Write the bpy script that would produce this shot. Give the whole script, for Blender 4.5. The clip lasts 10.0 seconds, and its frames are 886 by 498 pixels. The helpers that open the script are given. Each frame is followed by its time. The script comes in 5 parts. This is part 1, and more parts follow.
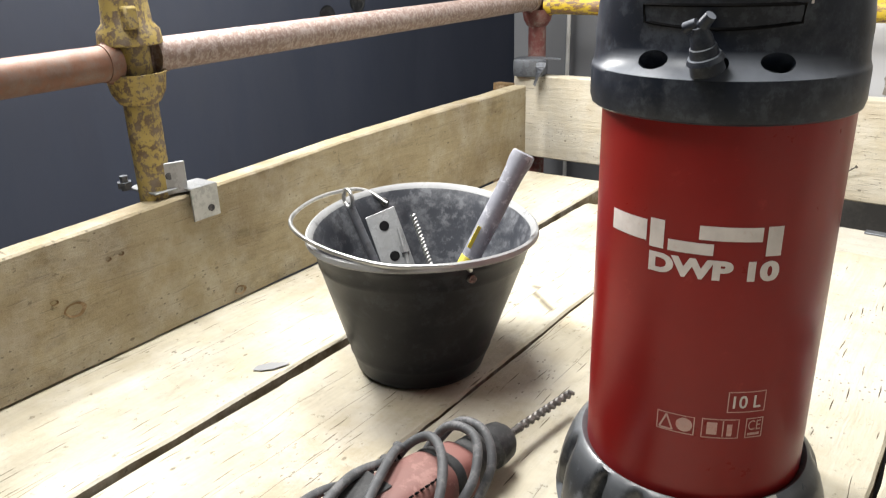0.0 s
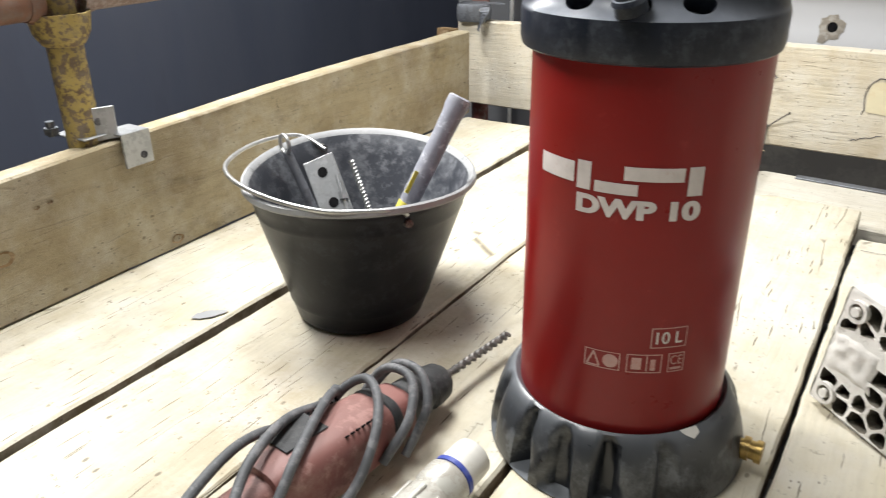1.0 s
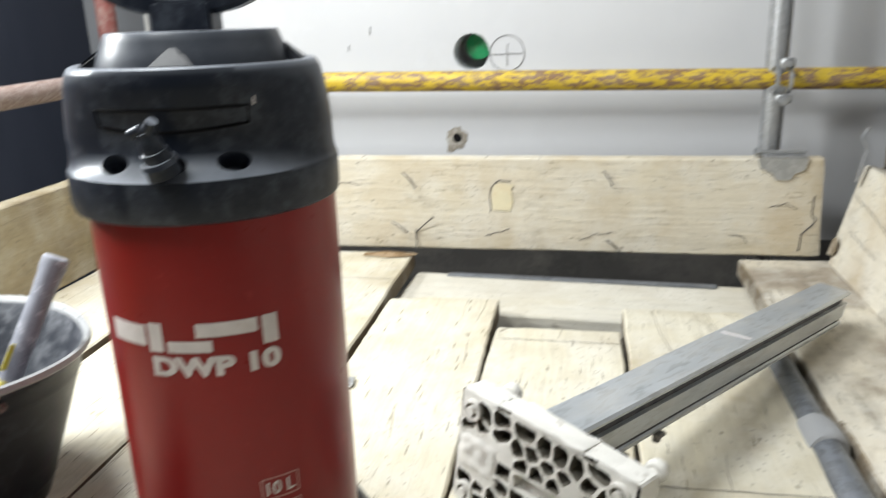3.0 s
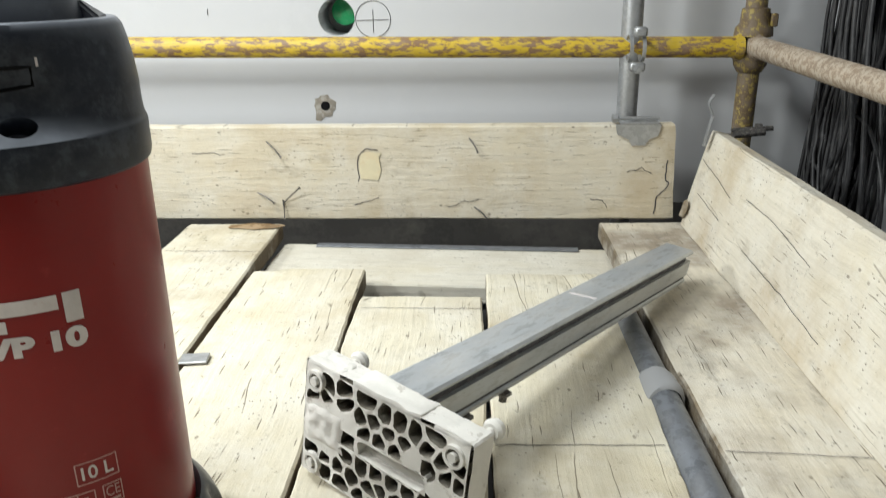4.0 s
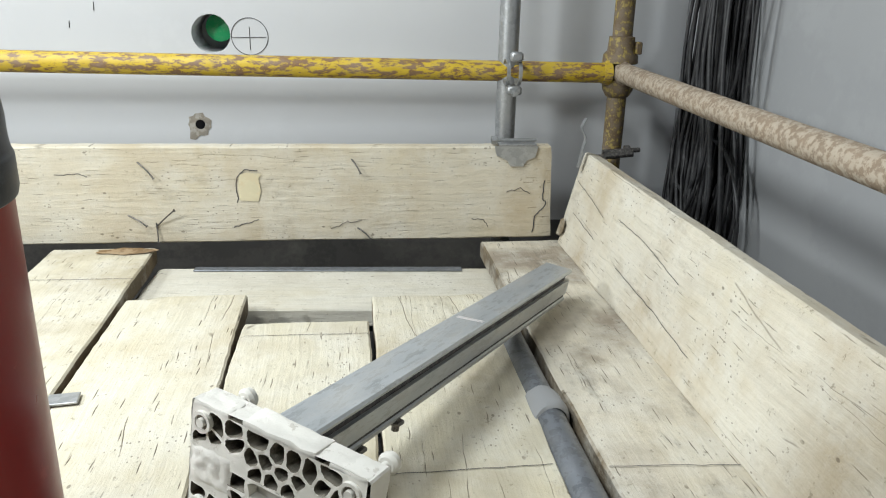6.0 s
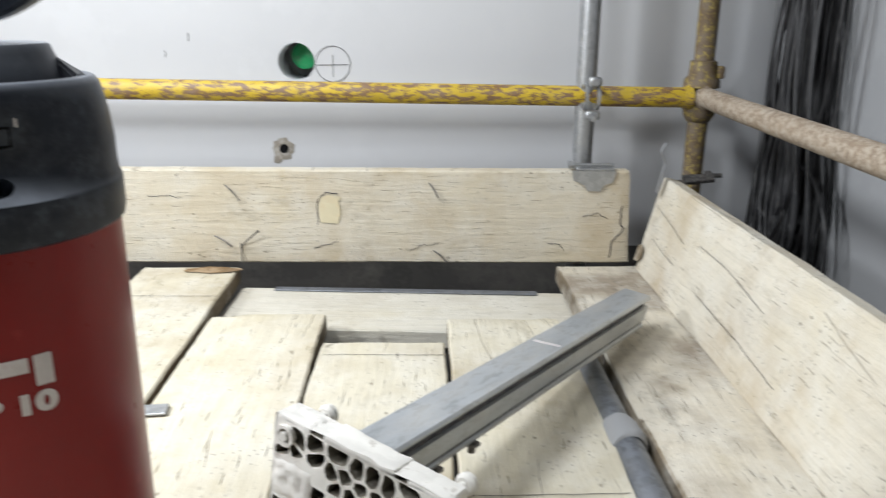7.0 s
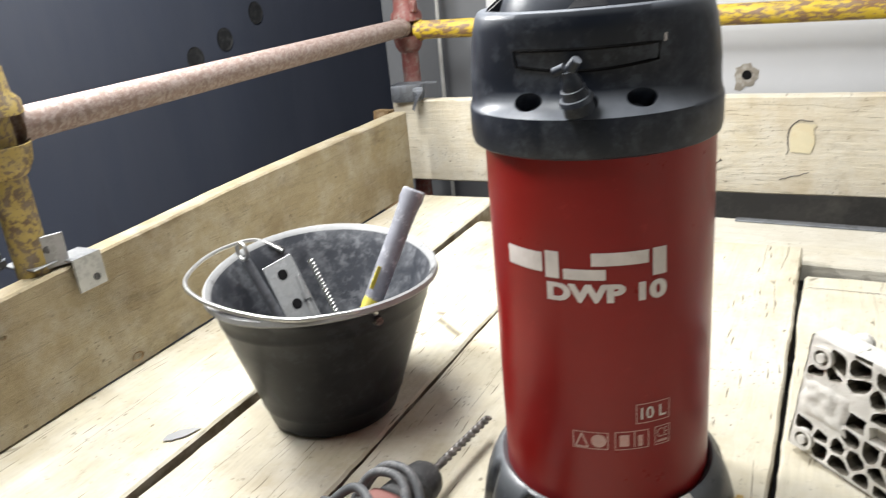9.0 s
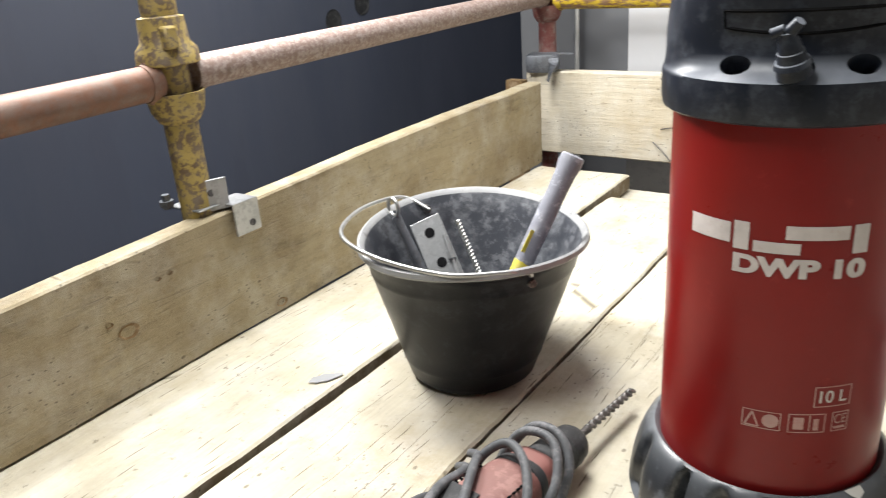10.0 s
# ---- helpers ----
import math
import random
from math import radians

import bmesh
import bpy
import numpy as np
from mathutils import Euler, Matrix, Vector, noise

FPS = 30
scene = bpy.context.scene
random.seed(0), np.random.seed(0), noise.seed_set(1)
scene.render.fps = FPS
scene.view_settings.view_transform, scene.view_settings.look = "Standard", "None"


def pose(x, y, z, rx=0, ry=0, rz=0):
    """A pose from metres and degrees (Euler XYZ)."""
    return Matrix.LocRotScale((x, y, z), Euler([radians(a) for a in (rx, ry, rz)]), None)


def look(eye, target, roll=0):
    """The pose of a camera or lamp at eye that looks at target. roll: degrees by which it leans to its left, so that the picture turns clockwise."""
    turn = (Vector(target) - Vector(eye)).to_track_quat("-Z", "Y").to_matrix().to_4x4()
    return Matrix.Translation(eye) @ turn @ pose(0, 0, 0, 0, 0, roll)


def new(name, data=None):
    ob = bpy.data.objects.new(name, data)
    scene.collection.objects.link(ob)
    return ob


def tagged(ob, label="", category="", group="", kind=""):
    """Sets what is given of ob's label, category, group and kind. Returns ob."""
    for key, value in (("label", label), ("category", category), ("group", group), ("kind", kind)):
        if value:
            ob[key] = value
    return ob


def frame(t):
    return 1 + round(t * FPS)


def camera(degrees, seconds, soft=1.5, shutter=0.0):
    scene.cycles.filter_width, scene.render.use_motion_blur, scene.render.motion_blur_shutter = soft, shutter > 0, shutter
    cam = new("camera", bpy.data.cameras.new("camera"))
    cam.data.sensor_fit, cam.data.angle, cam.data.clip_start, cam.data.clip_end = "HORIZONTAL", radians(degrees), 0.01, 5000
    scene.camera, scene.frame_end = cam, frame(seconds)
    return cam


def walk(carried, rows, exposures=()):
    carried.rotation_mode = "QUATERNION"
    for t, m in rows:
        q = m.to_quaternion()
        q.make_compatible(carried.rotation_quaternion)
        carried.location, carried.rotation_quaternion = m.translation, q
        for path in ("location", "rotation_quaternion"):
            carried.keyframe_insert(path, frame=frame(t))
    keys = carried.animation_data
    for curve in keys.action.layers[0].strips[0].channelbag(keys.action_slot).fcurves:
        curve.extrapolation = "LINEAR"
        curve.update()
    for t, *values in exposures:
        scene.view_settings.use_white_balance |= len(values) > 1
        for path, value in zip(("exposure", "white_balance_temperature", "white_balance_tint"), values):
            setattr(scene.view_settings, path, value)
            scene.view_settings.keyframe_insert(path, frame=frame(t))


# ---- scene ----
cam = camera(60.6, 10.0, soft=1.1, shutter=0.4)
PATH = [
    (0, (0.208, -0.651, 0.526), (-0.911, 0.844, -0.192), -1.8),
    (0.5, (0.21, -0.655, 0.523), (-0.884, 0.821, -0.268), -1.3),
    (1, (0.225, -0.646, 0.521), (-0.761, 0.877, -0.32), -0.8),
    (1.5, (0.243, -0.637, 0.53), (-0.63, 0.967, -0.287), -0.7),
    (2, (0.267, -0.616, 0.536), (-0.471, 1.077, -0.231), -1.4),
    (2.5, (0.293, -0.604, 0.545), (-0.297, 1.168, -0.17), -2.2),
    (3, (0.324, -0.585, 0.548), (-0.025, 1.293, -0.045), -1.8),
    (3.2, (0.342, -0.577, 0.55), (0.099, 1.337, 0.023), -1.7),
    (4.3, (0.386, -0.573, 0.539), (0.319, 1.278, -0.214), -0.6),
    (4.5, (0.377, -0.574, 0.538), (0.289, 1.264, -0.247), -0.5),
    (5, (0.355, -0.575, 0.553), (0.32, 1.276, -0.203), -0.5),
    (5.5, (0.372, -0.558, 0.561), (0.547, 1.308, -0.135), 0.9),
    (5.7, (0.371, -0.562, 0.564), (0.618, 1.306, -0.108), 1.5),
    (6.8, (0.367, -0.57, 0.558), (0.515, 1.334, -0.038), 1.3),
    (7, (0.36, -0.574, 0.562), (0.418, 1.338, -0.022), 0.6),
    (7.5, (0.319, -0.591, 0.577), (0.078, 1.332, 0.086), -2.7),
    (8, (0.274, -0.62, 0.584), (-0.258, 1.257, 0.14), -4.7),
    (8.5, (0.242, -0.638, 0.565), (-0.515, 1.12, -0.014), -4.9),
    (9, (0.205, -0.651, 0.556), (-0.687, 0.998, -0.14), -5.7),
    (9.5, (0.174, -0.667, 0.555), (-0.833, 0.891, -0.194), -6.1),
    (10, (0.146, -0.695, 0.547), (-0.954, 0.806, -0.187), -4.3),
]
walk(cam, [(t, look(eye, target, roll)) for t, eye, target, roll in PATH],
     [(0, 0.05, 6850, 10), (1.5, 0.04, 6600, 9), (3, 0.0, 6480, 7), (4.5, -0.24, 6560, 4), (5.5, -0.26, 6400, 3), (7, -0.18, 6300, 9), (8, -0.14, 6050, 10), (9, 0.09, 6700, 9), (9.5, 0.12, 6750, 10), (10, 0.08, 6750, 10)])

# ---- light ----
world = bpy.data.worlds.new("dim_shaft")
scene.world = world
world.use_nodes = True
world.node_tree.nodes["Background"].inputs[0].default_value = (0.75, 0.82, 1.0, 1)
world.node_tree.nodes["Background"].inputs[1].default_value = 0.02


def lamp(name, eye, target, watts, size, colour=(1, 1, 1), spread=180):
    data = bpy.data.lights.new(name, "AREA")
    data.shape, data.size, data.energy, data.color = "DISK", size, watts, colour
    data.spread = radians(spread)
    ob = new(name, data)
    ob.matrix_world = look(eye, target)
    return ob


lamp("work_lamp", (-0.72, 0.44, 2.00), (-0.66, 0.44, 0.1), 55, 0.70, (0.97, 0.985, 1.0), 180)
lamp("side_lamp", (-1.02, 0.08, 0.98), (0.0, 0.1, 0.3), 23, 0.22, (0.97, 0.985, 1.0), 180)
# Unseen lamp at front left, well below the ceiling, added as soft fill.
lamp("ceiling_lamp", (-0.44, -0.55, 1.75), (0.35, 0.45, 0), 21, 0.50, (0.96, 0.98, 1.0), 180)


# ---- materials ----
def mat(name):
    m = bpy.data.materials.new(name)
    m.use_nodes = True
    nt = m.node_tree
    return m, nt.nodes, nt.links, nt.nodes["Principled BSDF"]


def coords(N, L, stretch=(1, 1, 1), vary=True):
    """Object coordinates in metres, moved by a random amount from object to object."""
    tc, mp = N.new("ShaderNodeTexCoord"), N.new("ShaderNodeMapping")
    mp.inputs["Scale"].default_value = stretch
    if vary:
        info, ad, ml = N.new("ShaderNodeObjectInfo"), N.new("ShaderNodeVectorMath"), N.new("ShaderNodeMath")
        ml.operation = "MULTIPLY"
        ml.inputs[1].default_value = 37.0
        L.new(info.outputs["Random"], ml.inputs[0])
        L.new(tc.outputs["Object"], ad.inputs[0])
        L.new(ml.outputs[0], ad.inputs[1])
        L.new(ad.outputs[0], mp.inputs["Vector"])
    else:
        L.new(tc.outputs["Object"], mp.inputs["Vector"])
    return mp.outputs["Vector"]


def noisy(N, L, vec, scale, detail=6, rough=0.6):
    n = N.new("ShaderNodeTexNoise")
    n.inputs["Scale"].default_value, n.inputs["Detail"].default_value = scale, detail
    n.inputs["Roughness"].default_value = rough
    L.new(vec, n.inputs["Vector"])
    return n.outputs["Fac"]


def ramp(N, L, fac, *stops):
    r = N.new("ShaderNodeValToRGB")
    el = r.color_ramp.elements
    while len(el) < len(stops):
        el.new(0.5)
    for e, (p, c) in zip(el, stops):
        e.position = p
        e.color = (*c, 1) if len(c) == 3 else c
    L.new(fac, r.inputs[0])
    return r.outputs["Color"]


def grey(v):
    return (v, v, v)


def mix(N, L, fac, a, b, mode="MIX"):
    m = N.new("ShaderNodeMix")
    m.data_type, m.blend_type = "RGBA", mode
    for sock, val in ((m.inputs[0], fac), (m.inputs[6], a), (m.inputs[7], b)):
        if isinstance(val, bpy.types.NodeSocket):
            L.new(val, sock)
        elif isinstance(val, tuple):
            sock.default_value = (*val, 1)
        else:
            sock.default_value = val
    return m.outputs[2]


def bump(N, L, height, bsdf, strength, dist):
    b = N.new("ShaderNodeBump")
    b.inputs["Strength"].default_value, b.inputs["Distance"].default_value = strength, dist
    L.new(height, b.inputs["Height"])
    L.new(b.outputs[0], bsdf.inputs["Normal"])


def wood(name, pale, dark, axis="y", crack=0.5, stain=0.5, dusty=0.6, across="x"):
    """Dusty weathered plank: grain and open cracks along the axis, stains, pale cement dust."""
    m, N, L, B = mat(name)

    def along(k):
        return (1, k, 1) if axis == "y" else (k, 1, 1)

    v0 = coords(N, L)
    # wander, so that grain and cracks are never straight
    warp = N.new("ShaderNodeTexNoise")
    warp.inputs["Scale"].default_value, warp.inputs["Detail"].default_value = 7, 3
    L.new(v0, warp.inputs["Vector"])
    sc, ad = N.new("ShaderNodeVectorMath"), N.new("ShaderNodeVectorMath")
    sc.operation = "SCALE"
    sc.inputs[3].default_value = 0.020
    L.new(warp.outputs["Color"], sc.inputs[0])
    L.new(v0, ad.inputs[0])
    L.new(sc.outputs[0], ad.inputs[1])

    # the wandering place on the board's face: across the grain, along the grain
    sep = N.new("ShaderNodeSeparateXYZ")
    L.new(ad.outputs[0], sep.inputs[0])

    def face(k):
        cb, ml = N.new("ShaderNodeCombineXYZ"), N.new("ShaderNodeMath")
        ml.operation = "MULTIPLY"
        ml.inputs[1].default_value = k
        L.new(sep.outputs[axis.upper()], ml.inputs[0])
        L.new(sep.outputs[across.upper()], cb.inputs[0])
        L.new(ml.outputs[0], cb.inputs[1])
        return cb.outputs[0]

    def bent(k):
        mp = N.new("ShaderNodeMapping")
        mp.inputs["Scale"].default_value = along(k)
        L.new(ad.outputs[0], mp.inputs["Vector"])
        return mp.outputs["Vector"]

    grain = noisy(N, L, bent(0.05), 110, 8, 0.65)
    col = ramp(N, L, grain, (0.28, tuple(0.84 * c for c in pale)), (0.58, pale))
    tan_ = noisy(N, L, bent(0.35), 7, 6, 0.65)
    col = mix(N, L, ramp(N, L, tan_, (0.50, grey(0)), (0.74, grey(0.55))), col, (pale[0] * 0.86, pale[1] * 0.80, pale[2] * 0.64))
    big = noisy(N, L, v0, 4.5, 5, 0.6)
    col = mix(N, L, ramp(N, L, big, (0.45, grey(0)), (0.72, grey(stain))), col, dark)
    grime = noisy(N, L, bent(0.4), 16, 7, 0.7)
    col = mix(N, L, ramp(N, L, grime, (0.61 - 0.05 * stain, grey(0)), (0.74, grey(0.6 * stain + 0.1))), col, tuple(0.55 * c for c in dark))
    dust = ramp(N, L, noisy(N, L, v0, 11, 8, 0.7), (0.45, grey(0)), (0.68, grey(dusty)))
    col = mix(N, L, dust, col, (0.64, 0.62, 0.56))
    fine = noisy(N, L, v0, 75, 5, 0.75)
    col = mix(N, L, ramp(N, L, fine, (0.61, grey(0)), (0.69, grey(0.6))), col, tuple(0.38 * c for c in dark))
    # long splits: a broken net drawn out along the grain
    def net(k, scale, width, lo, hi, patch):
        vo = N.new("ShaderNodeTexVoronoi")
        vo.feature = "DISTANCE_TO_EDGE"
        vo.voronoi_dimensions = "2D"
        vo.inputs["Scale"].default_value = scale
        L.new(face(k), vo.inputs["Vector"])
        ln = ramp(N, L, vo.outputs["Distance"], (width * 0.3, grey(1)), (width, grey(0)))
        return mix(N, L, ramp(N, L, noisy(N, L, bent(0.5), patch, 3, 0.6), (lo, grey(0)), (hi, grey(1))), grey(0), ln)

    # short checks along the grain, and worm holes, nail holes and chipped spots
    def pits(k, scale, size, lo, hi, patch):
        vo = N.new("ShaderNodeTexVoronoi")
        vo.voronoi_dimensions = "2D"
        vo.inputs["Scale"].default_value = scale
        L.new(face(k), vo.inputs["Vector"])
        dot = ramp(N, L, vo.outputs["Distance"], (size * 0.6, grey(1)), (size, grey(0)))
        return mix(N, L, ramp(N, L, noisy(N, L, v0, patch, 3, 0.6), (lo, grey(0)), (hi, grey(1))), grey(0), dot)

    hair = mix(N, L, 1.0, pits(0.06, 46, 0.046, 0.46, 0.53, 8), pits(0.045, 85, 0.074, 0.45, 0.52, 13), "LIGHTEN")
    split = net(0.045, 17, 0.007, 0.53, 0.57, 9)
    specks = mix(N, L, 1.0, pits(0.6, 22, 0.06, 0.55, 0.60, 6), pits(0.6, 75, 0.11, 0.56, 0.62, 11), "LIGHTEN")
    line = mix(N, L, crack, grey(0), mix(N, L, 1.0, hair, split, "LIGHTEN"))
    line = mix(N, L, 1.0, line, mix(N, L, 0.6, grey(0), specks), "LIGHTEN")
    col = mix(N, L, line, col, (0.085, 0.062, 0.038))
    L.new(col, B.inputs["Base Color"])
    B.inputs["Roughness"].default_value = 0.86
    hgt = mix(N, L, 0.45, mix(N, L, line, grain, grey(0)), fine)
    bump(N, L, hgt, B, 0.85, 0.004)
    return m


def coat(name, paint, under, cover=0.5, scale=40, rough=0.5, metal=0.0, dust=0.3, bumps=0.3, stretch=(1, 1, 1), dustcol=(0.5, 0.47, 0.42), toplit_dust=0.0, mottle=0.5):
    """A painted or bare surface that is chipped to what lies under it, with dust on it."""
    m, N, L, B = mat(name)
    v = coords(N, L, stretch)
    n = noisy(N, L, v, scale, 8, 0.7)
    chips = ramp(N, L, n, (cover - 0.03, grey(0)), (cover + 0.03, grey(1)))
    tint = noisy(N, L, v, scale * 0.3, 5, 0.6)
    pa = mix(N, L, ramp(N, L, tint, (0.3, grey(0)), (0.7, grey(mottle))), paint, tuple(0.55 * c for c in paint))
    col = mix(N, L, chips, pa, under)
    d = ramp(N, L, noisy(N, L, v, scale * 0.5, 7, 0.75), (0.45, grey(0)), (0.75, grey(dust)))
    if toplit_dust:
        # paler on what faces up, for dust and painted light from above, broken by wiping
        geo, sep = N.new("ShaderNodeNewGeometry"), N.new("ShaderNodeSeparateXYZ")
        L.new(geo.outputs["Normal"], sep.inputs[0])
        top = mix(N, L, ramp(N, L, sep.outputs["Z"], (0.15, grey(0)), (0.9, grey(toplit_dust))), grey(0), ramp(N, L, tint, (0.25, grey(0.35)), (0.7, grey(1))))
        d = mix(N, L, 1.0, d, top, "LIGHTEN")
    col = mix(N, L, d, col, dustcol)
    L.new(col, B.inputs["Base Color"])
    L.new(ramp(N, L, n, (0.3, grey(rough * 0.85)), (0.7, grey(min(1, rough * 1.25)))), B.inputs["Roughness"])
    B.inputs["Metallic"].default_value = metal
    bump(N, L, n, B, bumps, 0.002)
    return m


HOLE = coat("deep_black_recess", (0.004, 0.004, 0.005), (0.006, 0.006, 0.007), 0.6, 60, 0.9, 0, 0.02, 0.0)
HOLE.node_tree.nodes["Principled BSDF"].inputs["Specular IOR Level"].default_value = 0.1
DECK = wood("deck_wood", (0.595, 0.55, 0.435), (0.36, 0.30, 0.20), "y", 0.75, 0.8)
DECK_G = wood("scuffed_deck_wood", (0.58, 0.53, 0.435), (0.29, 0.245, 0.19), "y", 0.8, 1.5)
DECK_OLD = wood("cracked_deck_wood", (0.605, 0.56, 0.445), (0.42, 0.345, 0.22), "y", 0.95, 0.5)
DECKX = wood("cross_board_wood", (0.57, 0.54, 0.465), (0.40, 0.35, 0.27), "y", 0.3, 0.5)
TOE_L = wood("tan_toe_wood", (0.365, 0.305, 0.195), (0.20, 0.15, 0.085), "y", 0.3, 1.0, 0.3, "z")
TOE_R = wood("pale_toe_wood_along", (0.61, 0.565, 0.47), (0.40, 0.32, 0.21), "y", 0.5, 0.9, 0.6, "z")
TOE_B = wood("pale_toe_wood", (0.60, 0.545, 0.435), (0.43, 0.35, 0.23), "x", 0.5, 0.9, 0.6, "z")
# Darker wood tone that carries the shade of gaps and hollows in its colour.
EDGE = wood("shaded_board_edge", (0.20, 0.155, 0.10), (0.09, 0.07, 0.045), "y", 0.3, 0.8)
YELLOW = coat("chipped_yellow_paint", (0.60, 0.42, 0.03), (0.17, 0.085, 0.035), 0.51, 95, 0.5, 0, 0.3, 0.4, (0.35, 1, 1))
YELLOW_D = coat("grimy_yellow_paint", (0.42, 0.31, 0.09), (0.12, 0.075, 0.04), 0.51, 95, 0.6, 0, 0.3, 0.5)
YELLOW_R = coat("rust_eaten_yellow_paint", (0.34, 0.26, 0.075), (0.12, 0.08, 0.042), 0.45, 70, 0.65, 0, 0.3, 0.6)
RUSTY = coat("rusty_pink_tube", (0.24, 0.165, 0.14), (0.30, 0.235, 0.21), 0.52, 140, 0.7, 0.05, 0.75, 0.5, (1, 1, 1), (0.40, 0.35, 0.33))
RUST_O = coat("rusty_orange_tube", (0.20, 0.095, 0.06), (0.145, 0.075, 0.052), 0.5, 70, 0.6, 0.2, 0.25, 0.4)
CEMENT_T = coat("cement_splashed_tube", (0.27, 0.205, 0.145), (0.37, 0.31, 0.24), 0.5, 85, 0.85, 0.0, 0.6, 0.8, (1, 1, 1), (0.45, 0.40, 0.33))
RED_STD = coat("dull_red_paint", (0.20, 0.058, 0.05), (0.17, 0.10, 0.085), 0.56, 50, 0.6, 0, 0.4, 0.4)
GALV = coat("galvanised_steel", (0.50, 0.51, 0.52), (0.36, 0.37, 0.38), 0.5, 60, 0.42, 0.75, 0.25, 0.2)
GALV_D = coat("dull_grey_tube", (0.20, 0.215, 0.24), (0.11, 0.118, 0.135), 0.52, 50, 0.45, 0.5, 0.35, 0.3, (1, 1, 1), (0.40, 0.41, 0.42))
BEAM = coat("dusty_aluminium", (0.50, 0.525, 0.545), (0.30, 0.32, 0.34), 0.55, 120, 0.32, 0.5, 0.75, 0.2, (1, 0.22, 1), (0.66, 0.64, 0.60))
CAST = coat("cement_dusted_casting", (0.76, 0.74, 0.69), (0.42, 0.39, 0.34), 0.62, 60, 0.9, 0, 0.7, 0.8, (1, 1, 1), (0.72, 0.70, 0.66))
# Pale cap tops hold dust and also the lamp's brightness on upward faces.
BLACK = coat("dusty_black_plastic", (0.013, 0.017, 0.027), (0.022, 0.027, 0.038), 0.56, 45, 0.35, 0, 0.13, 0.06, (1, 1, 1), (0.33, 0.355, 0.40), 0.85)
BLACK.node_tree.nodes["Principled BSDF"].inputs["Specular IOR Level"].default_value = 0.28
CHUCK = coat("dark_ribbed_rubber", (0.020, 0.021, 0.023), (0.035, 0.036, 0.038), 0.56, 70, 0.6, 0, 0.35, 0.3, (1, 1, 1), (0.16, 0.16, 0.155))
BLACK_B = coat("scuffed_black_base", (0.012, 0.014, 0.019), (0.04, 0.045, 0.055), 0.58, 26, 0.30, 0, 0.5, 0.15, (1, 1, 1), (0.30, 0.32, 0.34), 0.45)
BUCKET_IN = coat("dusty_bucket_inside", (0.040, 0.044, 0.054), (0.065, 0.069, 0.08), 0.55, 55, 0.38, 0, 0.45, 0.2, (1, 1, 1), (0.30, 0.31, 0.33))
BUCKET = coat("black_rubber_bucket", (0.007, 0.008, 0.012), (0.013, 0.015, 0.021), 0.58, 35, 0.36, 0, 0.07, 0.10, (1, 1, 1), (0.20, 0.21, 0.23))
BUCKET.node_tree.nodes["Principled BSDF"].inputs["Specular IOR Level"].default_value = 0.22
RED = coat("red_lacquer", (0.235, 0.007, 0.007), (0.265, 0.018, 0.015), 0.66, 22, 0.30, 0, 0.03, 0.03, (1, 1, 1), (0.42, 0.12, 0.10))
RED.node_tree.nodes["Principled BSDF"].inputs["Specular IOR Level"].default_value = 0.32
WHITE = coat("white_print", (0.72, 0.66, 0.64), (0.60, 0.50, 0.48), 0.62, 160, 0.6, 0, 0.1, 0.0)
PINK = coat("faded_print", (0.55, 0.33, 0.30), (0.48, 0.22, 0.2), 0.55, 160, 0.6, 0, 0.1, 0.0)
GRIP_RED = coat("red_grip_plastic", (0.42, 0.05, 0.03), (0.35, 0.05, 0.03), 0.6, 60, 0.5)
STEEL = coat("bright_steel", (0.55, 0.55, 0.54), (0.35, 0.34, 0.33), 0.6, 90, 0.35, 0.9, 0.2, 0.15)
DSTEEL = coat("dark_steel", (0.12, 0.115, 0.11), (0.22, 0.2, 0.19), 0.55, 160, 0.45, 0.7, 0.3, 0.3)
HANDLE = coat("grey_hammer_grip", (0.20, 0.205, 0.24), (0.30, 0.305, 0.34), 0.58, 70, 0.7, 0, 0.35, 0.2, (1, 1, 1), (0.5, 0.5, 0.52))
YPLAST = coat("yellow_plastic", (0.62, 0.53, 0.04), (0.5, 0.42, 0.05), 0.6, 60, 0.55)
DRILLRED = coat("faded_red_housing", (0.19, 0.060, 0.052), (0.25, 0.11, 0.095), 0.56, 40, 0.55, 0, 0.7, 0.2, (1, 1, 1), (0.36, 0.25, 0.22), 0.3)
CABLE = coat("grey_rubber_cable", (0.080, 0.084, 0.090), (0.12, 0.12, 0.125), 0.55, 60, 0.6, 0, 0.5, 0.2, (1, 1, 1), (0.26, 0.26, 0.27))
CABLE_D = coat("dark_cable_sheath", (0.022, 0.022, 0.024), (0.045, 0.045, 0.046), 0.6, 50, 0.5, 0, 0.25, 0.1, (1, 1, 1), (0.16, 0.155, 0.15))
BRASS = coat("brass", (0.55, 0.38, 0.13), (0.4, 0.26, 0.08), 0.55, 90, 0.35, 0.9, 0.2)
PLUGW = coat("off_white_plug", (0.66, 0.65, 0.60), (0.55, 0.53, 0.47), 0.58, 70, 0.4, 0, 0.3, 0.1)
PLUGM = coat("clear_worn_plug_body", (0.50, 0.49, 0.44), (0.36, 0.34, 0.30), 0.5, 60, 0.25, 0, 0.3, 0.3)
BLUE = coat("blue_ring", (0.03, 0.06, 0.35), (0.03, 0.05, 0.25), 0.6, 60, 0.4)
GREEN = coat("green_plastic", (0.01, 0.30, 0.10), (0.01, 0.22, 0.08), 0.6, 40, 0.4)
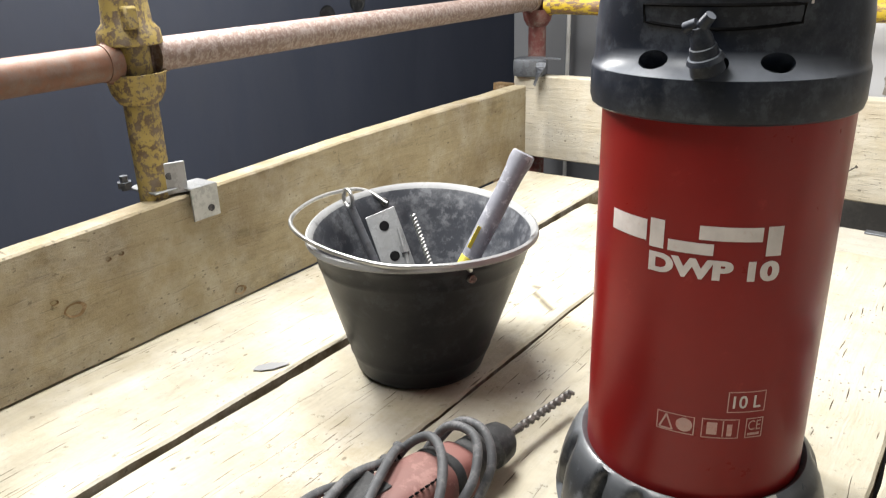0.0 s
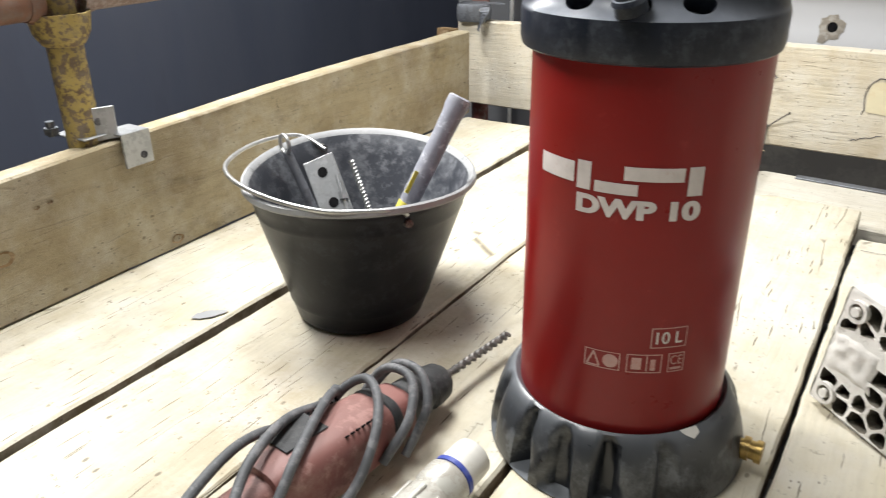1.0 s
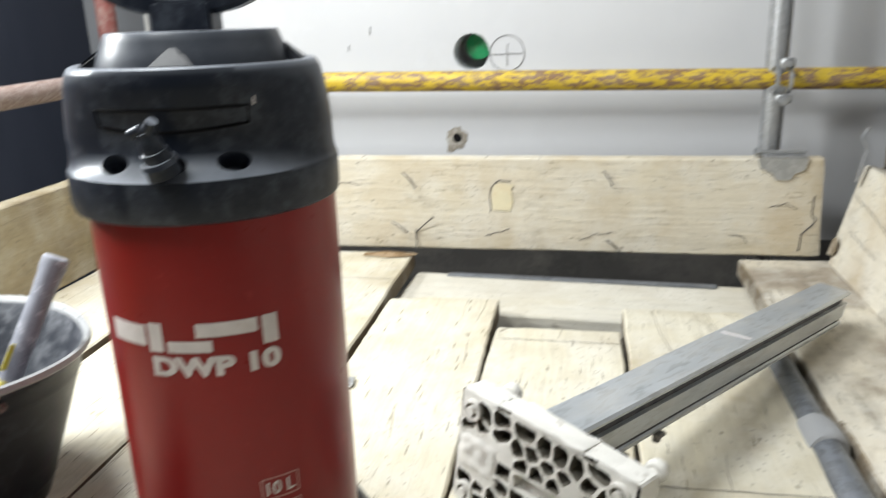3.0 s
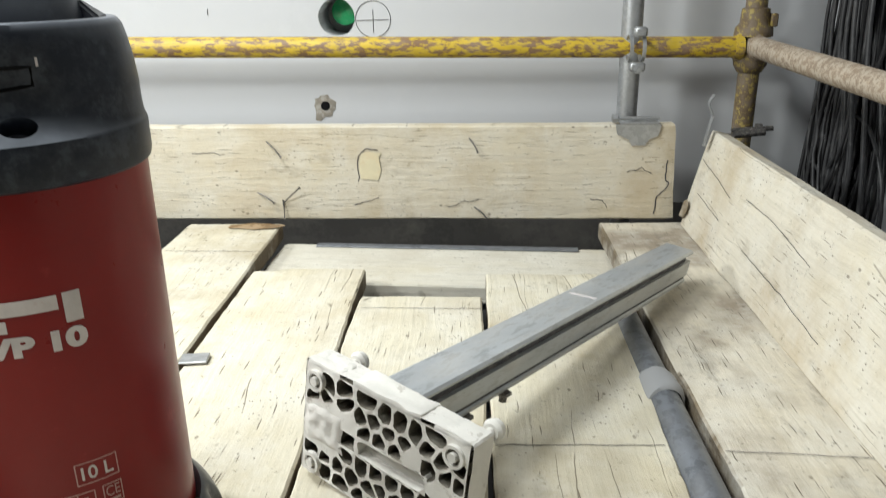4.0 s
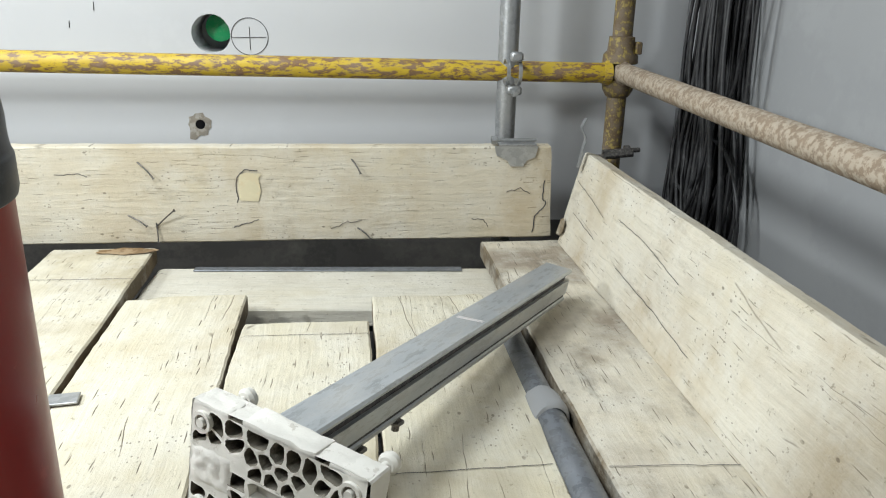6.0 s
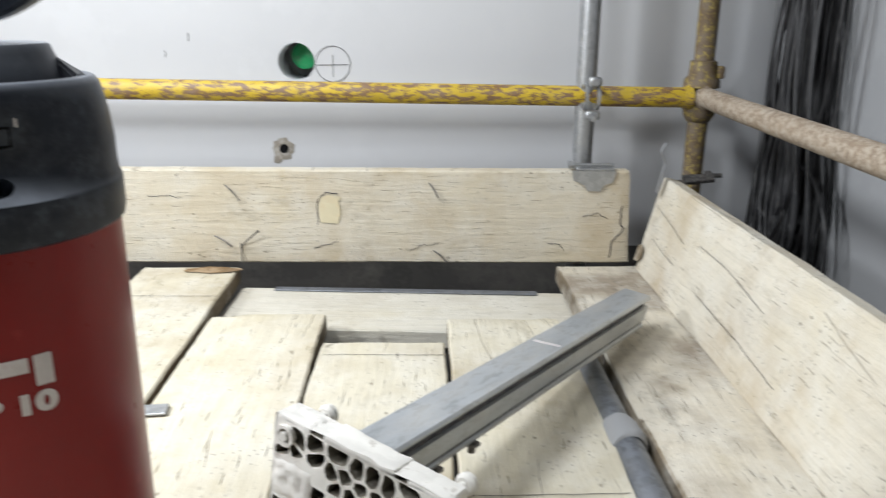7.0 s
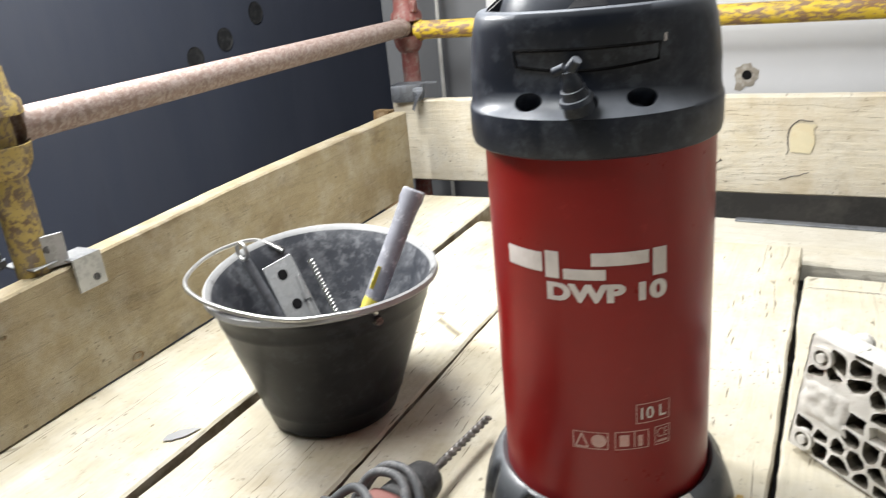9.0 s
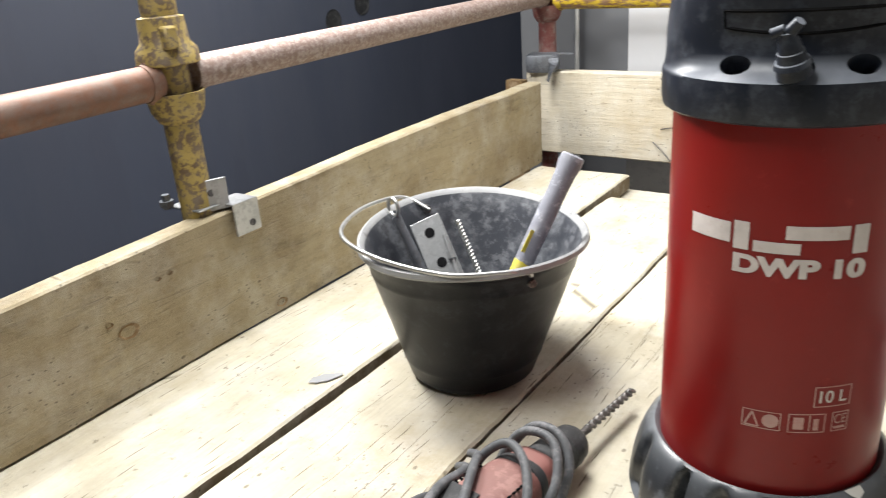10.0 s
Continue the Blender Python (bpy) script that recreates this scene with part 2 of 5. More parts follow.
LIGHTW = coat("pale_painted_wall", (0.595, 0.60, 0.615), (0.575, 0.58, 0.595), 0.55, 3, 0.8, 0, 0.15, 0.12, (1, 1, 1), (0.62, 0.62, 0.63), 0.0, 0.18)
GREYD = coat("dark_grey_pier", (0.15, 0.155, 0.165), (0.13, 0.135, 0.145), 0.55, 3, 0.8, 0, 0.2, 0.1, (1, 1, 1), (0.2, 0.2, 0.2))
GREYW = coat("grey_painted_wall", (0.34, 0.345, 0.355), (0.30, 0.305, 0.315), 0.55, 3, 0.8, 0, 0.3, 0.12, (1, 1, 1), (0.38, 0.38, 0.38))
DARKW = coat("dark_blue_grey_wall", (0.075, 0.086, 0.120), (0.062, 0.071, 0.102), 0.55, 4, 0.34, 0, 0.3, 0.15, (1, 1, 0.25), (0.13, 0.135, 0.15))
CONC = coat("raw_concrete", (0.12, 0.115, 0.11), (0.08, 0.078, 0.075), 0.52, 8, 0.9, 0, 0.4, 0.4)
PLASTER = coat("broken_plaster", (0.45, 0.42, 0.37), (0.25, 0.22, 0.18), 0.5, 60, 0.95, 0, 0.3, 0.8)
INK = coat("black_marker", (0.03, 0.03, 0.04), (0.06, 0.06, 0.07), 0.6, 120, 0.7)
WIRE = coat("white_cable", (0.62, 0.62, 0.60), (0.5, 0.5, 0.48), 0.6, 60, 0.5)
PATCH = coat("pale_bare_wood", (0.68, 0.61, 0.42), (0.62, 0.53, 0.34), 0.55, 40, 0.85)
STAIN = coat("brown_stain", (0.20, 0.12, 0.05), (0.30, 0.2, 0.1), 0.52, 40, 0.8)


RIM_GREY = coat("worn_pale_rim", (0.30, 0.305, 0.31), (0.12, 0.122, 0.13), 0.60, 60, 0.55, 0, 0.4, 0.3, (1, 1, 1), (0.48, 0.48, 0.47))
# Casting colour with the shade of deep pockets and screw recesses put in.
CAST_SHADE = coat("shade_dark_casting", (0.15, 0.135, 0.105), (0.24, 0.22, 0.18), 0.58, 70, 0.9, 0, 0.4, 0.6, (1, 1, 1), (0.40, 0.38, 0.33))


# ---- building helpers ----
def part(name, bm, material, parent=None, label="", smooth=None):
    """Links a bmesh as one mesh object under its parent."""
    bmesh.ops.recalc_face_normals(bm, faces=bm.faces)
    me = bpy.data.meshes.new(name)
    bm.to_mesh(me)
    bm.free()
    me.materials.append(material)
    if smooth is not None:
        me.shade_smooth()
        me.set_sharp_from_angle(angle=radians(smooth))
    ob = new(name, me)
    if parent is not None:
        ob.parent = parent
    if label:
        ob["label"] = label
    return ob


def thing(name, m, label, category, group=""):
    ob = new(name)
    ob.empty_display_size = 0.05
    ob.matrix_world = m
    return tagged(ob, label, category, group)


def box(bm, size, at=(0, 0, 0), turn=None, bevel=0.0, seg=1):
    geo = bmesh.ops.create_cube(bm, size=1)["verts"]
    for v in geo:
        v.co = Vector((v.co.x * size[0], v.co.y * size[1], v.co.z * size[2]))
    if bevel:
        edges = list({e for v in geo for e in v.link_edges})
        out = bmesh.ops.bevel(bm, geom=edges, offset=bevel, segments=seg, profile=0.6, affect="EDGES")
        geo = list({v for f in out["faces"] for v in f.verts} | {v for v in geo if v.is_valid})
    m = Matrix.Translation(at) @ (turn.to_4x4() if turn else Matrix())
    bmesh.ops.transform(bm, matrix=m, verts=geo)
    return geo


def basis(way):
    w = Vector(way).normalized()
    a = Vector((0, 0, 1)) if abs(w.z) < 0.9 else Vector((1, 0, 0))
    u = a.cross(w).normalized()
    return u, w.cross(u), w


def rod(bm, a, b, r, r2=None, seg=20, caps=True, bore=0.0):
    """A round bar or, with a bore, an open tube from a to b."""
    a, b = Vector(a), Vector(b)
    u, v, w = basis(b - a)
    r2 = r if r2 is None else r2
    rings = [(a, r), (b, r2)] if not bore else [(a, bore), (a, r), (b, r2), (b, bore)]
    loops = []
    for p, q in rings:
        loops.append([bm.verts.new(p + q * (math.cos(t) * u + math.sin(t) * v)) for t in (2 * math.pi * k / seg for k in range(seg))])
    pairs = list(zip(loops, loops[1:]))
    if bore:
        pairs.append((loops[-1], loops[0]))
    for A, C in pairs:
        for k in range(seg):
            bm.faces.new((A[k], A[(k + 1) % seg], C[(k + 1) % seg], C[k]))
    if caps and not bore:
        bm.faces.new(loops[0][::-1])
        bm.faces.new(loops[-1])


def lathe(bm, profile, seg=48, close=False, centre=(0, 0, 0), squash=(1, 1)):
    """Turns a profile of (radius, height) round the z axis."""
    loops = []
    for r, z in profile:
        if r < 1e-6:
            loops.append([bm.verts.new((centre[0], centre[1], centre[2] + z))])
        else:
            loops.append([bm.verts.new((centre[0] + r * squash[0] * math.cos(2 * math.pi * k / seg), centre[1] + r * squash[1] * math.sin(2 * math.pi * k / seg), centre[2] + z)) for k in range(seg)])
    pairs = list(zip(loops, loops[1:])) + ([(loops[-1], loops[0])] if close else [])
    for A, C in pairs:
        for k in range(seg):
            j = (k + 1) % seg
            if len(A) == 1 and len(C) > 1:
                bm.faces.new((A[0], C[j], C[k]))
            elif len(C) == 1 and len(A) > 1:
                bm.faces.new((A[k], A[j], C[0]))
            elif len(A) > 1:
                bm.faces.new((A[k], A[j], C[j], C[k]))


def smooth_line(points, n=8, closed=False):
    """Catmull-Rom line through the points."""
    P = [Vector(p) for p in points]
    out, k = [], len(P)
    for i in range(k if closed else k - 1):
        if closed:
            a, b, c, d = P[i - 1], P[i], P[(i + 1) % k], P[(i + 2) % k]
        else:
            a, b, c, d = P[max(i - 1, 0)], P[i], P[i + 1], P[min(i + 2, k - 1)]
        for s in range(n):
            t = s / n
            out.append(0.5 * (2 * b + (c - a) * t + (2 * a - 5 * b + 4 * c - d) * t * t + (3 * b - a - 3 * c + d) * t ** 3))
    if not closed:
        out.append(P[-1])
    return out


def sweep(bm, line, section, closed=False, up=(0, 0, 1)):
    """Carries a closed section of (side, height) points along a line."""
    loops = []
    k = len(line)
    for i, p in enumerate(line):
        q0, q1 = (line[i - 1], line[(i + 1) % k]) if closed else (line[max(i - 1, 0)], line[min(i + 1, k - 1)])
        w = (q1 - q0).normalized()
        upv = Vector(up)
        if abs(w.dot(upv)) > 0.97:
            upv = Vector((1, 0.2, 0))
        u = upv.cross(w).normalized()
        v = w.cross(u)
        loops.append([bm.verts.new(p + a * u + b * v) for a, b in section])
    s = len(section)
    pairs = list(zip(loops, loops[1:])) + ([(loops[-1], loops[0])] if closed else [])
    for A, C in pairs:
        for j in range(s):
            bm.faces.new((A[j], A[(j + 1) % s], C[(j + 1) % s], C[j]))
    if not closed:
        bm.faces.new(loops[0][::-1])
        bm.faces.new(loops[-1])


def ring(r, seg=10):
    return [(r * math.cos(2 * math.pi * k / seg), r * math.sin(2 * math.pi * k / seg)) for k in range(seg)]


def plank_mesh(length, width, thick, seed, rag=0.003, notch=0.0, along=70):
    """A board along y from 0 to its length, its top at z = 0, with worn edges and ragged ends."""
    bm = bmesh.new()
    cols = [-0.5, -0.485, -0.4, -0.2, 0, 0.2, 0.4, 0.485, 0.5]
    rows = [length * i / along for i in range(along + 1)]
    loops = []
    for i, y in enumerate(rows):
        loop = []
        edge = [noise.noise((y * 9, seed * 3.1, s)) * rag + noise.noise((y * 45, seed, s + 9)) * rag * 0.5 for s in (1.0, 7.0)]
        for c in cols:
            x = c * width + (edge[0] if c < 0 else edge[1]) * abs(c) * 2
            z = 0.0012 * noise.noise((x * 14, y * 5, seed)) - (0.0035 if abs(c) == 0.5 else 0)
            yy = y
            if i in (0, along):
                yy += noise.noise((x * 30, seed, 4.0 + i)) * rag * 2
                z -= 0.003
                if notch and i == along and c < -0.3:
                    yy -= notch
            loop.append(bm.verts.new((x, yy, z)))
        for c in (0.5, -0.5):
            e = edge[1] if c > 0 else edge[0]
            loop.append(bm.verts.new((c * width + e, loop[-1].co.y if c < 0 else loop[len(cols) - 1].co.y, -thick)))
        loops.append(loop)
    n = len(loops[0])
    for A, C in zip(loops, loops[1:]):
        for j in range(n):
            bm.faces.new((A[j], A[(j + 1) % n], C[(j + 1) % n], C[j]))
    bm.faces.new(loops[0])
    bm.faces.new(loops[-1][::-1])
    return bm


# ---- the shaft ----
def slab(name, size, at, material, label):
    bm = bmesh.new()
    box(bm, size, at)
    return tagged(part(name, bm, material), label, "wall" if "wall" in name else name, kind="structure")


WALL_Y = 1.40


def holed_wall(name, x0, x1, z0, z1, y0, y1, holes, material, label):
    """A wall along x with round holes (x, z, radius) that go into it."""
    bm = bmesh.new()
    xs = sorted({x0, x1, *(h[0] - h[2] * 1.6 for h in holes), *(h[0] + h[2] * 1.6 for h in holes)})
    zs = sorted({z0, z1, *(h[1] - h[2] * 1.6 for h in holes), *(h[1] + h[2] * 1.6 for h in holes)})
    for xa, xb in zip(xs, xs[1:]):
        for za, zb in zip(zs, zs[1:]):
            hit = [h for h in holes if xa < h[0] < xb and za < h[1] < zb]
            if not hit:
                bm.faces.new([bm.verts.new((x, y0, z)) for x, z in ((xa, za), (xb, za), (xb, zb), (xa, zb))])
                continue
            hx, hz, r = hit[0]
            seg = 32
            outer, rim, deep = [], [], []
            for k in range(seg):
                a = 2 * math.pi * k / seg
                c, s = math.cos(a), math.sin(a)
                f = 1 / max(abs(c), abs(s))
                ox, oz = hx + c * f * r * 1.6, hz + s * f * r * 1.6
                rr = r * (1 + 0.03 * noise.noise((c * 3, s * 3, hx)))
                outer.append(bm.verts.new((ox, y0, oz)))
                rim.append(bm.verts.new((hx + c * rr, y0, hz + s * rr)))
                deep.append(bm.verts.new((hx + c * rr * 0.98, y0 + 0.14, hz + s * rr * 0.98)))
            for k in range(seg):
                j = (k + 1) % seg
                bm.faces.new((outer[k], outer[j], rim[j], rim[k]))
                bm.faces.new((rim[k], rim[j], deep[j], deep[k]))
            bm.faces.new(deep)
    for quad in (((x0, y0, z0), (x0, y1, z0), (x0, y1, z1), (x0, y0, z1)), ((x1, y0, z0), (x1, y0, z1), (x1, y1, z1), (x1, y1, z0)), ((x0, y1, z0), (x1, y1, z0), (x1, y1, z1), (x0, y1, z1)), ((x0, y0, z1), (x1, y0, z1), (x1, y1, z1), (x0, y1, z1)), ((x0, y0, z0), (x0, y1, z0), (x1, y1, z0), (x1, y0, z0))):
        bm.faces.new([bm.verts.new(q) for q in quad])
    bmesh.ops.remove_doubles(bm, verts=bm.verts, dist=1e-5)
    return tagged(part(name, bm, material), label, "wall", kind="structure")


FLOOR_Z = -1.1
CEIL_Z = 2.6
north = holed_wall("wall_north", -0.69, 1.25, -0.03, CEIL_Z, WALL_Y, WALL_Y + 0.2, [(0.045, 0.452, 0.046)], LIGHTW, "pale grey painted wall with a core-drilled hole")
# Lower wall in a dark colour that paints in the toe board's shade.
slab("wall_base", (1.94, 0.2, -0.03 - FLOOR_Z), (0.28, WALL_Y + 0.1, (-0.03 + FLOOR_Z) / 2), CONC, "lower wall darkened for the shade behind the toe board")
slab("wall_pier", (0.36, 0.2, CEIL_Z - FLOOR_Z), (-0.875, WALL_Y + 0.14, (CEIL_Z + FLOOR_Z) / 2), GREYD, "dark grey recess beside the pale wall")
slab("wall_west", (0.2, 6.0, CEIL_Z - FLOOR_Z), (-1.64, 0.0, (CEIL_Z + FLOOR_Z) / 2), DARKW, "dark blue-grey wall behind the scaffold")
slab("wall_north_far", (0.6, 0.2, CEIL_Z - FLOOR_Z), (-1.35, 2.4, (CEIL_Z + FLOOR_Z) / 2), DARKW, "dark blue-grey wall in the corner")
slab("wall_east", (0.2, 4.6, CEIL_Z - FLOOR_Z), (1.35, -0.7, (CEIL_Z + FLOOR_Z) / 2), GREYW, "grey painted side wall behind the cables")
# South wall and ceiling are unseen, added dark to hold down bounced light.
slab("wall_south", (3.2, 0.2, CEIL_Z - FLOOR_Z), (-0.1, -3.1, (CEIL_Z + FLOOR_Z) / 2), CONC, "unseen dark wall added to close the shaft and dim reflections")
slab("ceiling", (3.2, 6.0, 0.2), (-0.1, -0.1, CEIL_Z + 0.1), CONC, "unseen dark ceiling added to close the shaft and cut bounce")
slab("floor", (3.2, 6.0, 0.2), (-0.1, -0.1, FLOOR_Z - 0.1), CONC, "rough concrete floor far below the deck")

# green plug deep in the core hole, broken plaster round the small hole, the marked circle
bm = bmesh.new()
lathe(bm, [(0.0, 0.0), (0.028, 0.0), (0.034, 0.004), (0.034, 0.05)], 28)
bmesh.ops.transform(bm, matrix=pose(0.058, WALL_Y + 0.055, 0.464, -90), verts=bm.verts)
tagged(part("pipe_sleeve", bm, GREEN, smooth=40), "green plastic pipe sleeve inside the core-drilled hole", "pipe sleeve")
bm = bmesh.new()
seg = 20
inner, outer = [], []
for k in range(seg):
    a = 2 * math.pi * k / seg
    ro = 0.028 + 0.010 * noise.noise((math.cos(a) * 2, math.sin(a) * 2, 3.0)) + (0.014 if k in (13, 14) else 0)
    inner.append(bm.verts.new((0.004 + 0.012 * math.cos(a), WALL_Y - 0.003, 0.232 + 0.012 * math.sin(a))))
    outer.append(bm.verts.new((0.002 + ro * math.cos(a), WALL_Y - 0.001, 0.232 + ro * math.sin(a))))
for k in range(seg):
    j = (k + 1) % seg
    bm.faces.new((inner[k], inner[j], outer[j], outer[k]))
part("plaster_scar", bm, PLASTER, north, "torn plaster round a small hole")
bm = bmesh.new()
bm.faces.new([bm.verts.new((0.004 + 0.0125 * math.cos(k), WALL_Y - 0.002, 0.232 + 0.0125 * math.sin(k))) for k in (2 * math.pi * q / 16 for q in range(16))])
part("anchor_hole", bm, HOLE, north, "small dark anchor hole")
bm = bmesh.new()
sweep(bm, [Vector((0.137 + 0.044 * math.cos(t), WALL_Y - 0.001, 0.447 + 0.044 * math.sin(t))) for t in (2 * math.pi * k / 40 for k in range(40))], ring(0.0008, 4), True, (0, 1, 0))
rod(bm, (0.095, WALL_Y - 0.001, 0.444), (0.176, WALL_Y - 0.001, 0.446), 0.0007, seg=4)
rod(bm, (0.137, WALL_Y - 0.001, 0.415), (0.137, WALL_Y - 0.001, 0.47), 0.0007, seg=4)
part("marked_circle", bm, INK, north, "thin marker circle with a cross")
for x, z, h in ((-0.22, 0.50, 0.02), (-0.28, 0.46, 0.016)):
    bm = bmesh.new()
    rod(bm, (x, WALL_Y - 0.001, z), (x + 0.001, WALL_Y - 0.001, z + h), 0.0009, seg=4)
    part("scratch", bm, INK, north)
for y, z in ((1.43, 0.470), (1.262, 0.404), (1.12, 0.363)):
    bm = bmesh.new()
    lathe(bm, [(0.0, 0.0), (0.030, 0.0), (0.036, 0.001)], 24)
    bmesh.ops.transform(bm, matrix=pose(-1.5385, y, z, 0, 90), verts=bm.verts)
    part("hole", bm, CHUCK, bpy.data.objects["wall_west"], "dark round drilled hole")
bm = bmesh.new()
sweep(bm, smooth_line([(-0.835, 1.38, -0.6), (-0.838, 1.38, 0.2), (-0.832, 1.375, 0.7), (-0.84, 1.38, 1.6)], 8), ring(0.006, 8))
tagged(part("hanging_wire", bm, WIRE, smooth=60), "thin white wire hanging down by the wall", "wire")

# ---- scaffold ----
TUBE_R = 0.02415


def tube_thing(name, a, b, material, label, category="scaffold tube", group="", r=TUBE_R):
    bm = bmesh.new()
    rod(bm, a, b, r, seg=28, bore=r - 0.004)
    return tagged(part(name, bm, material, smooth=40), label, category, group)


def standard(x, y, z0, z1, cup_z, tube, cup, label):
    """An upright with the two cups that hold the rails."""
    ob = thing("scaffold_standard", pose(x, y, 0), label, "scaffold upright", "scaffold uprights")
    bm = bmesh.new()
    rod(bm, (0, 0, z0), (0, 0, z1), TUBE_R, seg=28, bore=TUBE_R - 0.004)
    part("upright", bm, tube, ob, smooth=40)
    bm = bmesh.new()
    lathe(bm, [(0.0235, -0.062), (0.028, -0.060), (0.037, -0.045), (0.041, -0.022), (0.042, -0.018), (0.038, -0.018), (0.034, -0.030), (0.0235, -0.034)], 32, True, (0, 0, cup_z))
    part("bottom_cup", bm, cup, ob, smooth=40)
    bm = bmesh.new()
    lathe(bm, [(0.0242, 0.085), (0.031, 0.083), (0.0335, 0.050), (0.042, 0.040), (0.0435, 0.022), (0.0395, 0.020), (0.036, 0.034), (0.0242, 0.04)], 32, True, (0, 0, cup_z))
    box(bm, (0.016, 0.02, 0.03), (0.036, -0.018, cup_z + 0.058), None, 0.003)
    part("top_cup", bm, cup, ob, smooth=40)
    return ob


def rail(name, a, b, material, label, blade=True):
    """A horizontal tube with forged blade ends."""
    ob = thing("scaffold_rail", Matrix.Translation(a), label, "scaffold rail", "scaffold rails")
    d = Vector(b) - Vector(a)
    w = d.normalized()
    bm = bmesh.new()
    rod(bm, w * 0.045, d - w * 0.045, TUBE_R, seg=28, bore=TUBE_R - 0.004)
    part("tube", bm, material, ob, smooth=40)
    for p, s in ((Vector(), 1), (d, -1)):
        bm = bmesh.new()
        u, v, _ = basis(w)
        rod(bm, p + w * s * 0.030, p + w * s * 0.05, 0.0265, 0.0258, 20)
        box(bm, (0.012, 0.022, 0.058), p + w * s * 0.034, Matrix((u, w, v)).transposed() if abs(w.z) < 0.5 else None, 0.003)
        part("blade", bm, material, ob, smooth=40)
    return ob


STD_W, STD_NW, STD_NE = (-0.790, -0.030), (-0.858, 1.235), (1.040, 1.285)
RAIL_Z = 0.405
standard(*STD_W, -1.1, 2.3, RAIL_Z, YELLOW_D, YELLOW_D, "scaffold upright in grimy chipped yellow paint with cup joints")
standard(*STD_NW, -1.1, 2.3, RAIL_Z, RED_STD, RED_STD, "scaffold upright in dull red paint with cup joints")
standard(*STD_NE, -1.1, 2.3, RAIL_Z - 0.02, YELLOW_R, YELLOW_R, "rusty yellow scaffold upright beside the cables")
rail("rail", (*STD_W, RAIL_Z + 0.002), (*STD_NW, RAIL_Z + 0.006), RUSTY, "dusty pink-brown rusty scaffold rail over the toe board")
rail("rail", (-0.72, -1.33, RAIL_Z - 0.01), (*STD_W, RAIL_Z), RUST_O, "rusty orange-brown scaffold rail")
rail("rail", (STD_NW[0], STD_NW[1], RAIL_Z - 0.005), (STD_NE[0], STD_NE[1] - 0.02, RAIL_Z - 0.022), YELLOW, "yellow painted scaffold rail worn to brown rust")
rail("rail", (*STD_NE, RAIL_Z - 0.02), (1.020, -1.0, 0.335), CEMENT_T, "cement-splashed rusty scaffold rail")
for y in (-0.45, 0.52, 0.93):
    tube_thing("transom", (-0.84, y, -0.108), (1.05, y, -0.108), GALV_D, "grey steel tube carrying the deck boards", "scaffold tube", "transoms")

# galvanised upright behind the toe board, with its coupler and foot clip
ob = thing("galvanised_post", pose(0.757, 1.262, 0), "galvanised steel post clamped to the yellow rail", "scaffold post")
bm = bmesh.new()
rod(bm, (0.004, 0, -1.1), (-0.012, 0, 2.3), TUBE_R, seg=28, bore=TUBE_R - 0.004)
part("post", bm, GALV, ob, smooth=40)
bm = bmesh.new()
for s in (-1, 1):
    lathe(bm, [(0.027, s * 0.014 - 0.004), (0.031, s * 0.014 - 0.004), (0.031, s * 0.014 + 0.004), (0.027, s * 0.014 + 0.004)], 26, True)
bmesh.ops.transform(bm, matrix=pose(0.0, -0.042, 0.387, 0, 90), verts=bm.verts)
box(bm, (0.034, 0.024, 0.02), (0.0, -0.068, 0.348), None, 0.004)
rod(bm, (0.0, -0.085, 0.343), (0.0, -0.05, 0.343), 0.009, seg=6)
rod(bm, (0.0, -0.092, 0.343), (0.0, -0.05, 0.343), 0.005, seg=10)
box(bm, (0.03, 0.02, 0.022), (0.004, -0.064, 0.424), None, 0.005)
part("coupler", bm, GALV, ob, "galvanised coupler with a bolt", smooth=40)

TOE_H = 0.223


def nail(parent, base, tip, r=0.0017, head=True):
    bm = bmesh.new()
    b, t = Vector(base), Vector(tip)
    mid = b.lerp(t, 0.55) + Vector((0.001, -0.001, 0.002))
    sweep(bm, smooth_line([b, mid, t], 4), ring(r, 6))
    if head:
        rod(bm, t, t + (t - mid).normalized() * 0.0015, r * 2.1, seg=8)
    return part("nail", bm, DSTEEL, parent, "bent rusty nail", smooth=50)


# back toe board: a plank on edge
def edge_board(name, p0, p1, lean, material, label, seed, notch=0.0, TOE_H=0.223):
    """A plank on its edge from p0 to p1 (its inner foot line), leaning outwards by the given amount at its top."""
    p0, p1 = Vector(p0), Vector(p1)
    d = p1 - p0
    w = d.normalized()
    out = Vector((w.y, -w.x, 0)) * (1 if lean[0] > 0 else -1)
    top = (Vector((0, 0, TOE_H)) + out * lean[1]).normalized()
    bm = plank_mesh(d.length, TOE_H, 0.036, seed, 0.0014, notch, 90)
    side = top
    nrm = w.cross(side) * 1
    if nrm.dot(out) > 0:
        nrm = -nrm
    m = Matrix((side, w, nrm)).transposed().to_4x4()
    m.translation = p0 + side * TOE_H / 2
    bmesh.ops.transform(bm, matrix=m, verts=bm.verts)
    ob = thing(name, Matrix(), label, "toe board", "toe boards")
    part("board", bm, material, ob, smooth=35)
    return ob


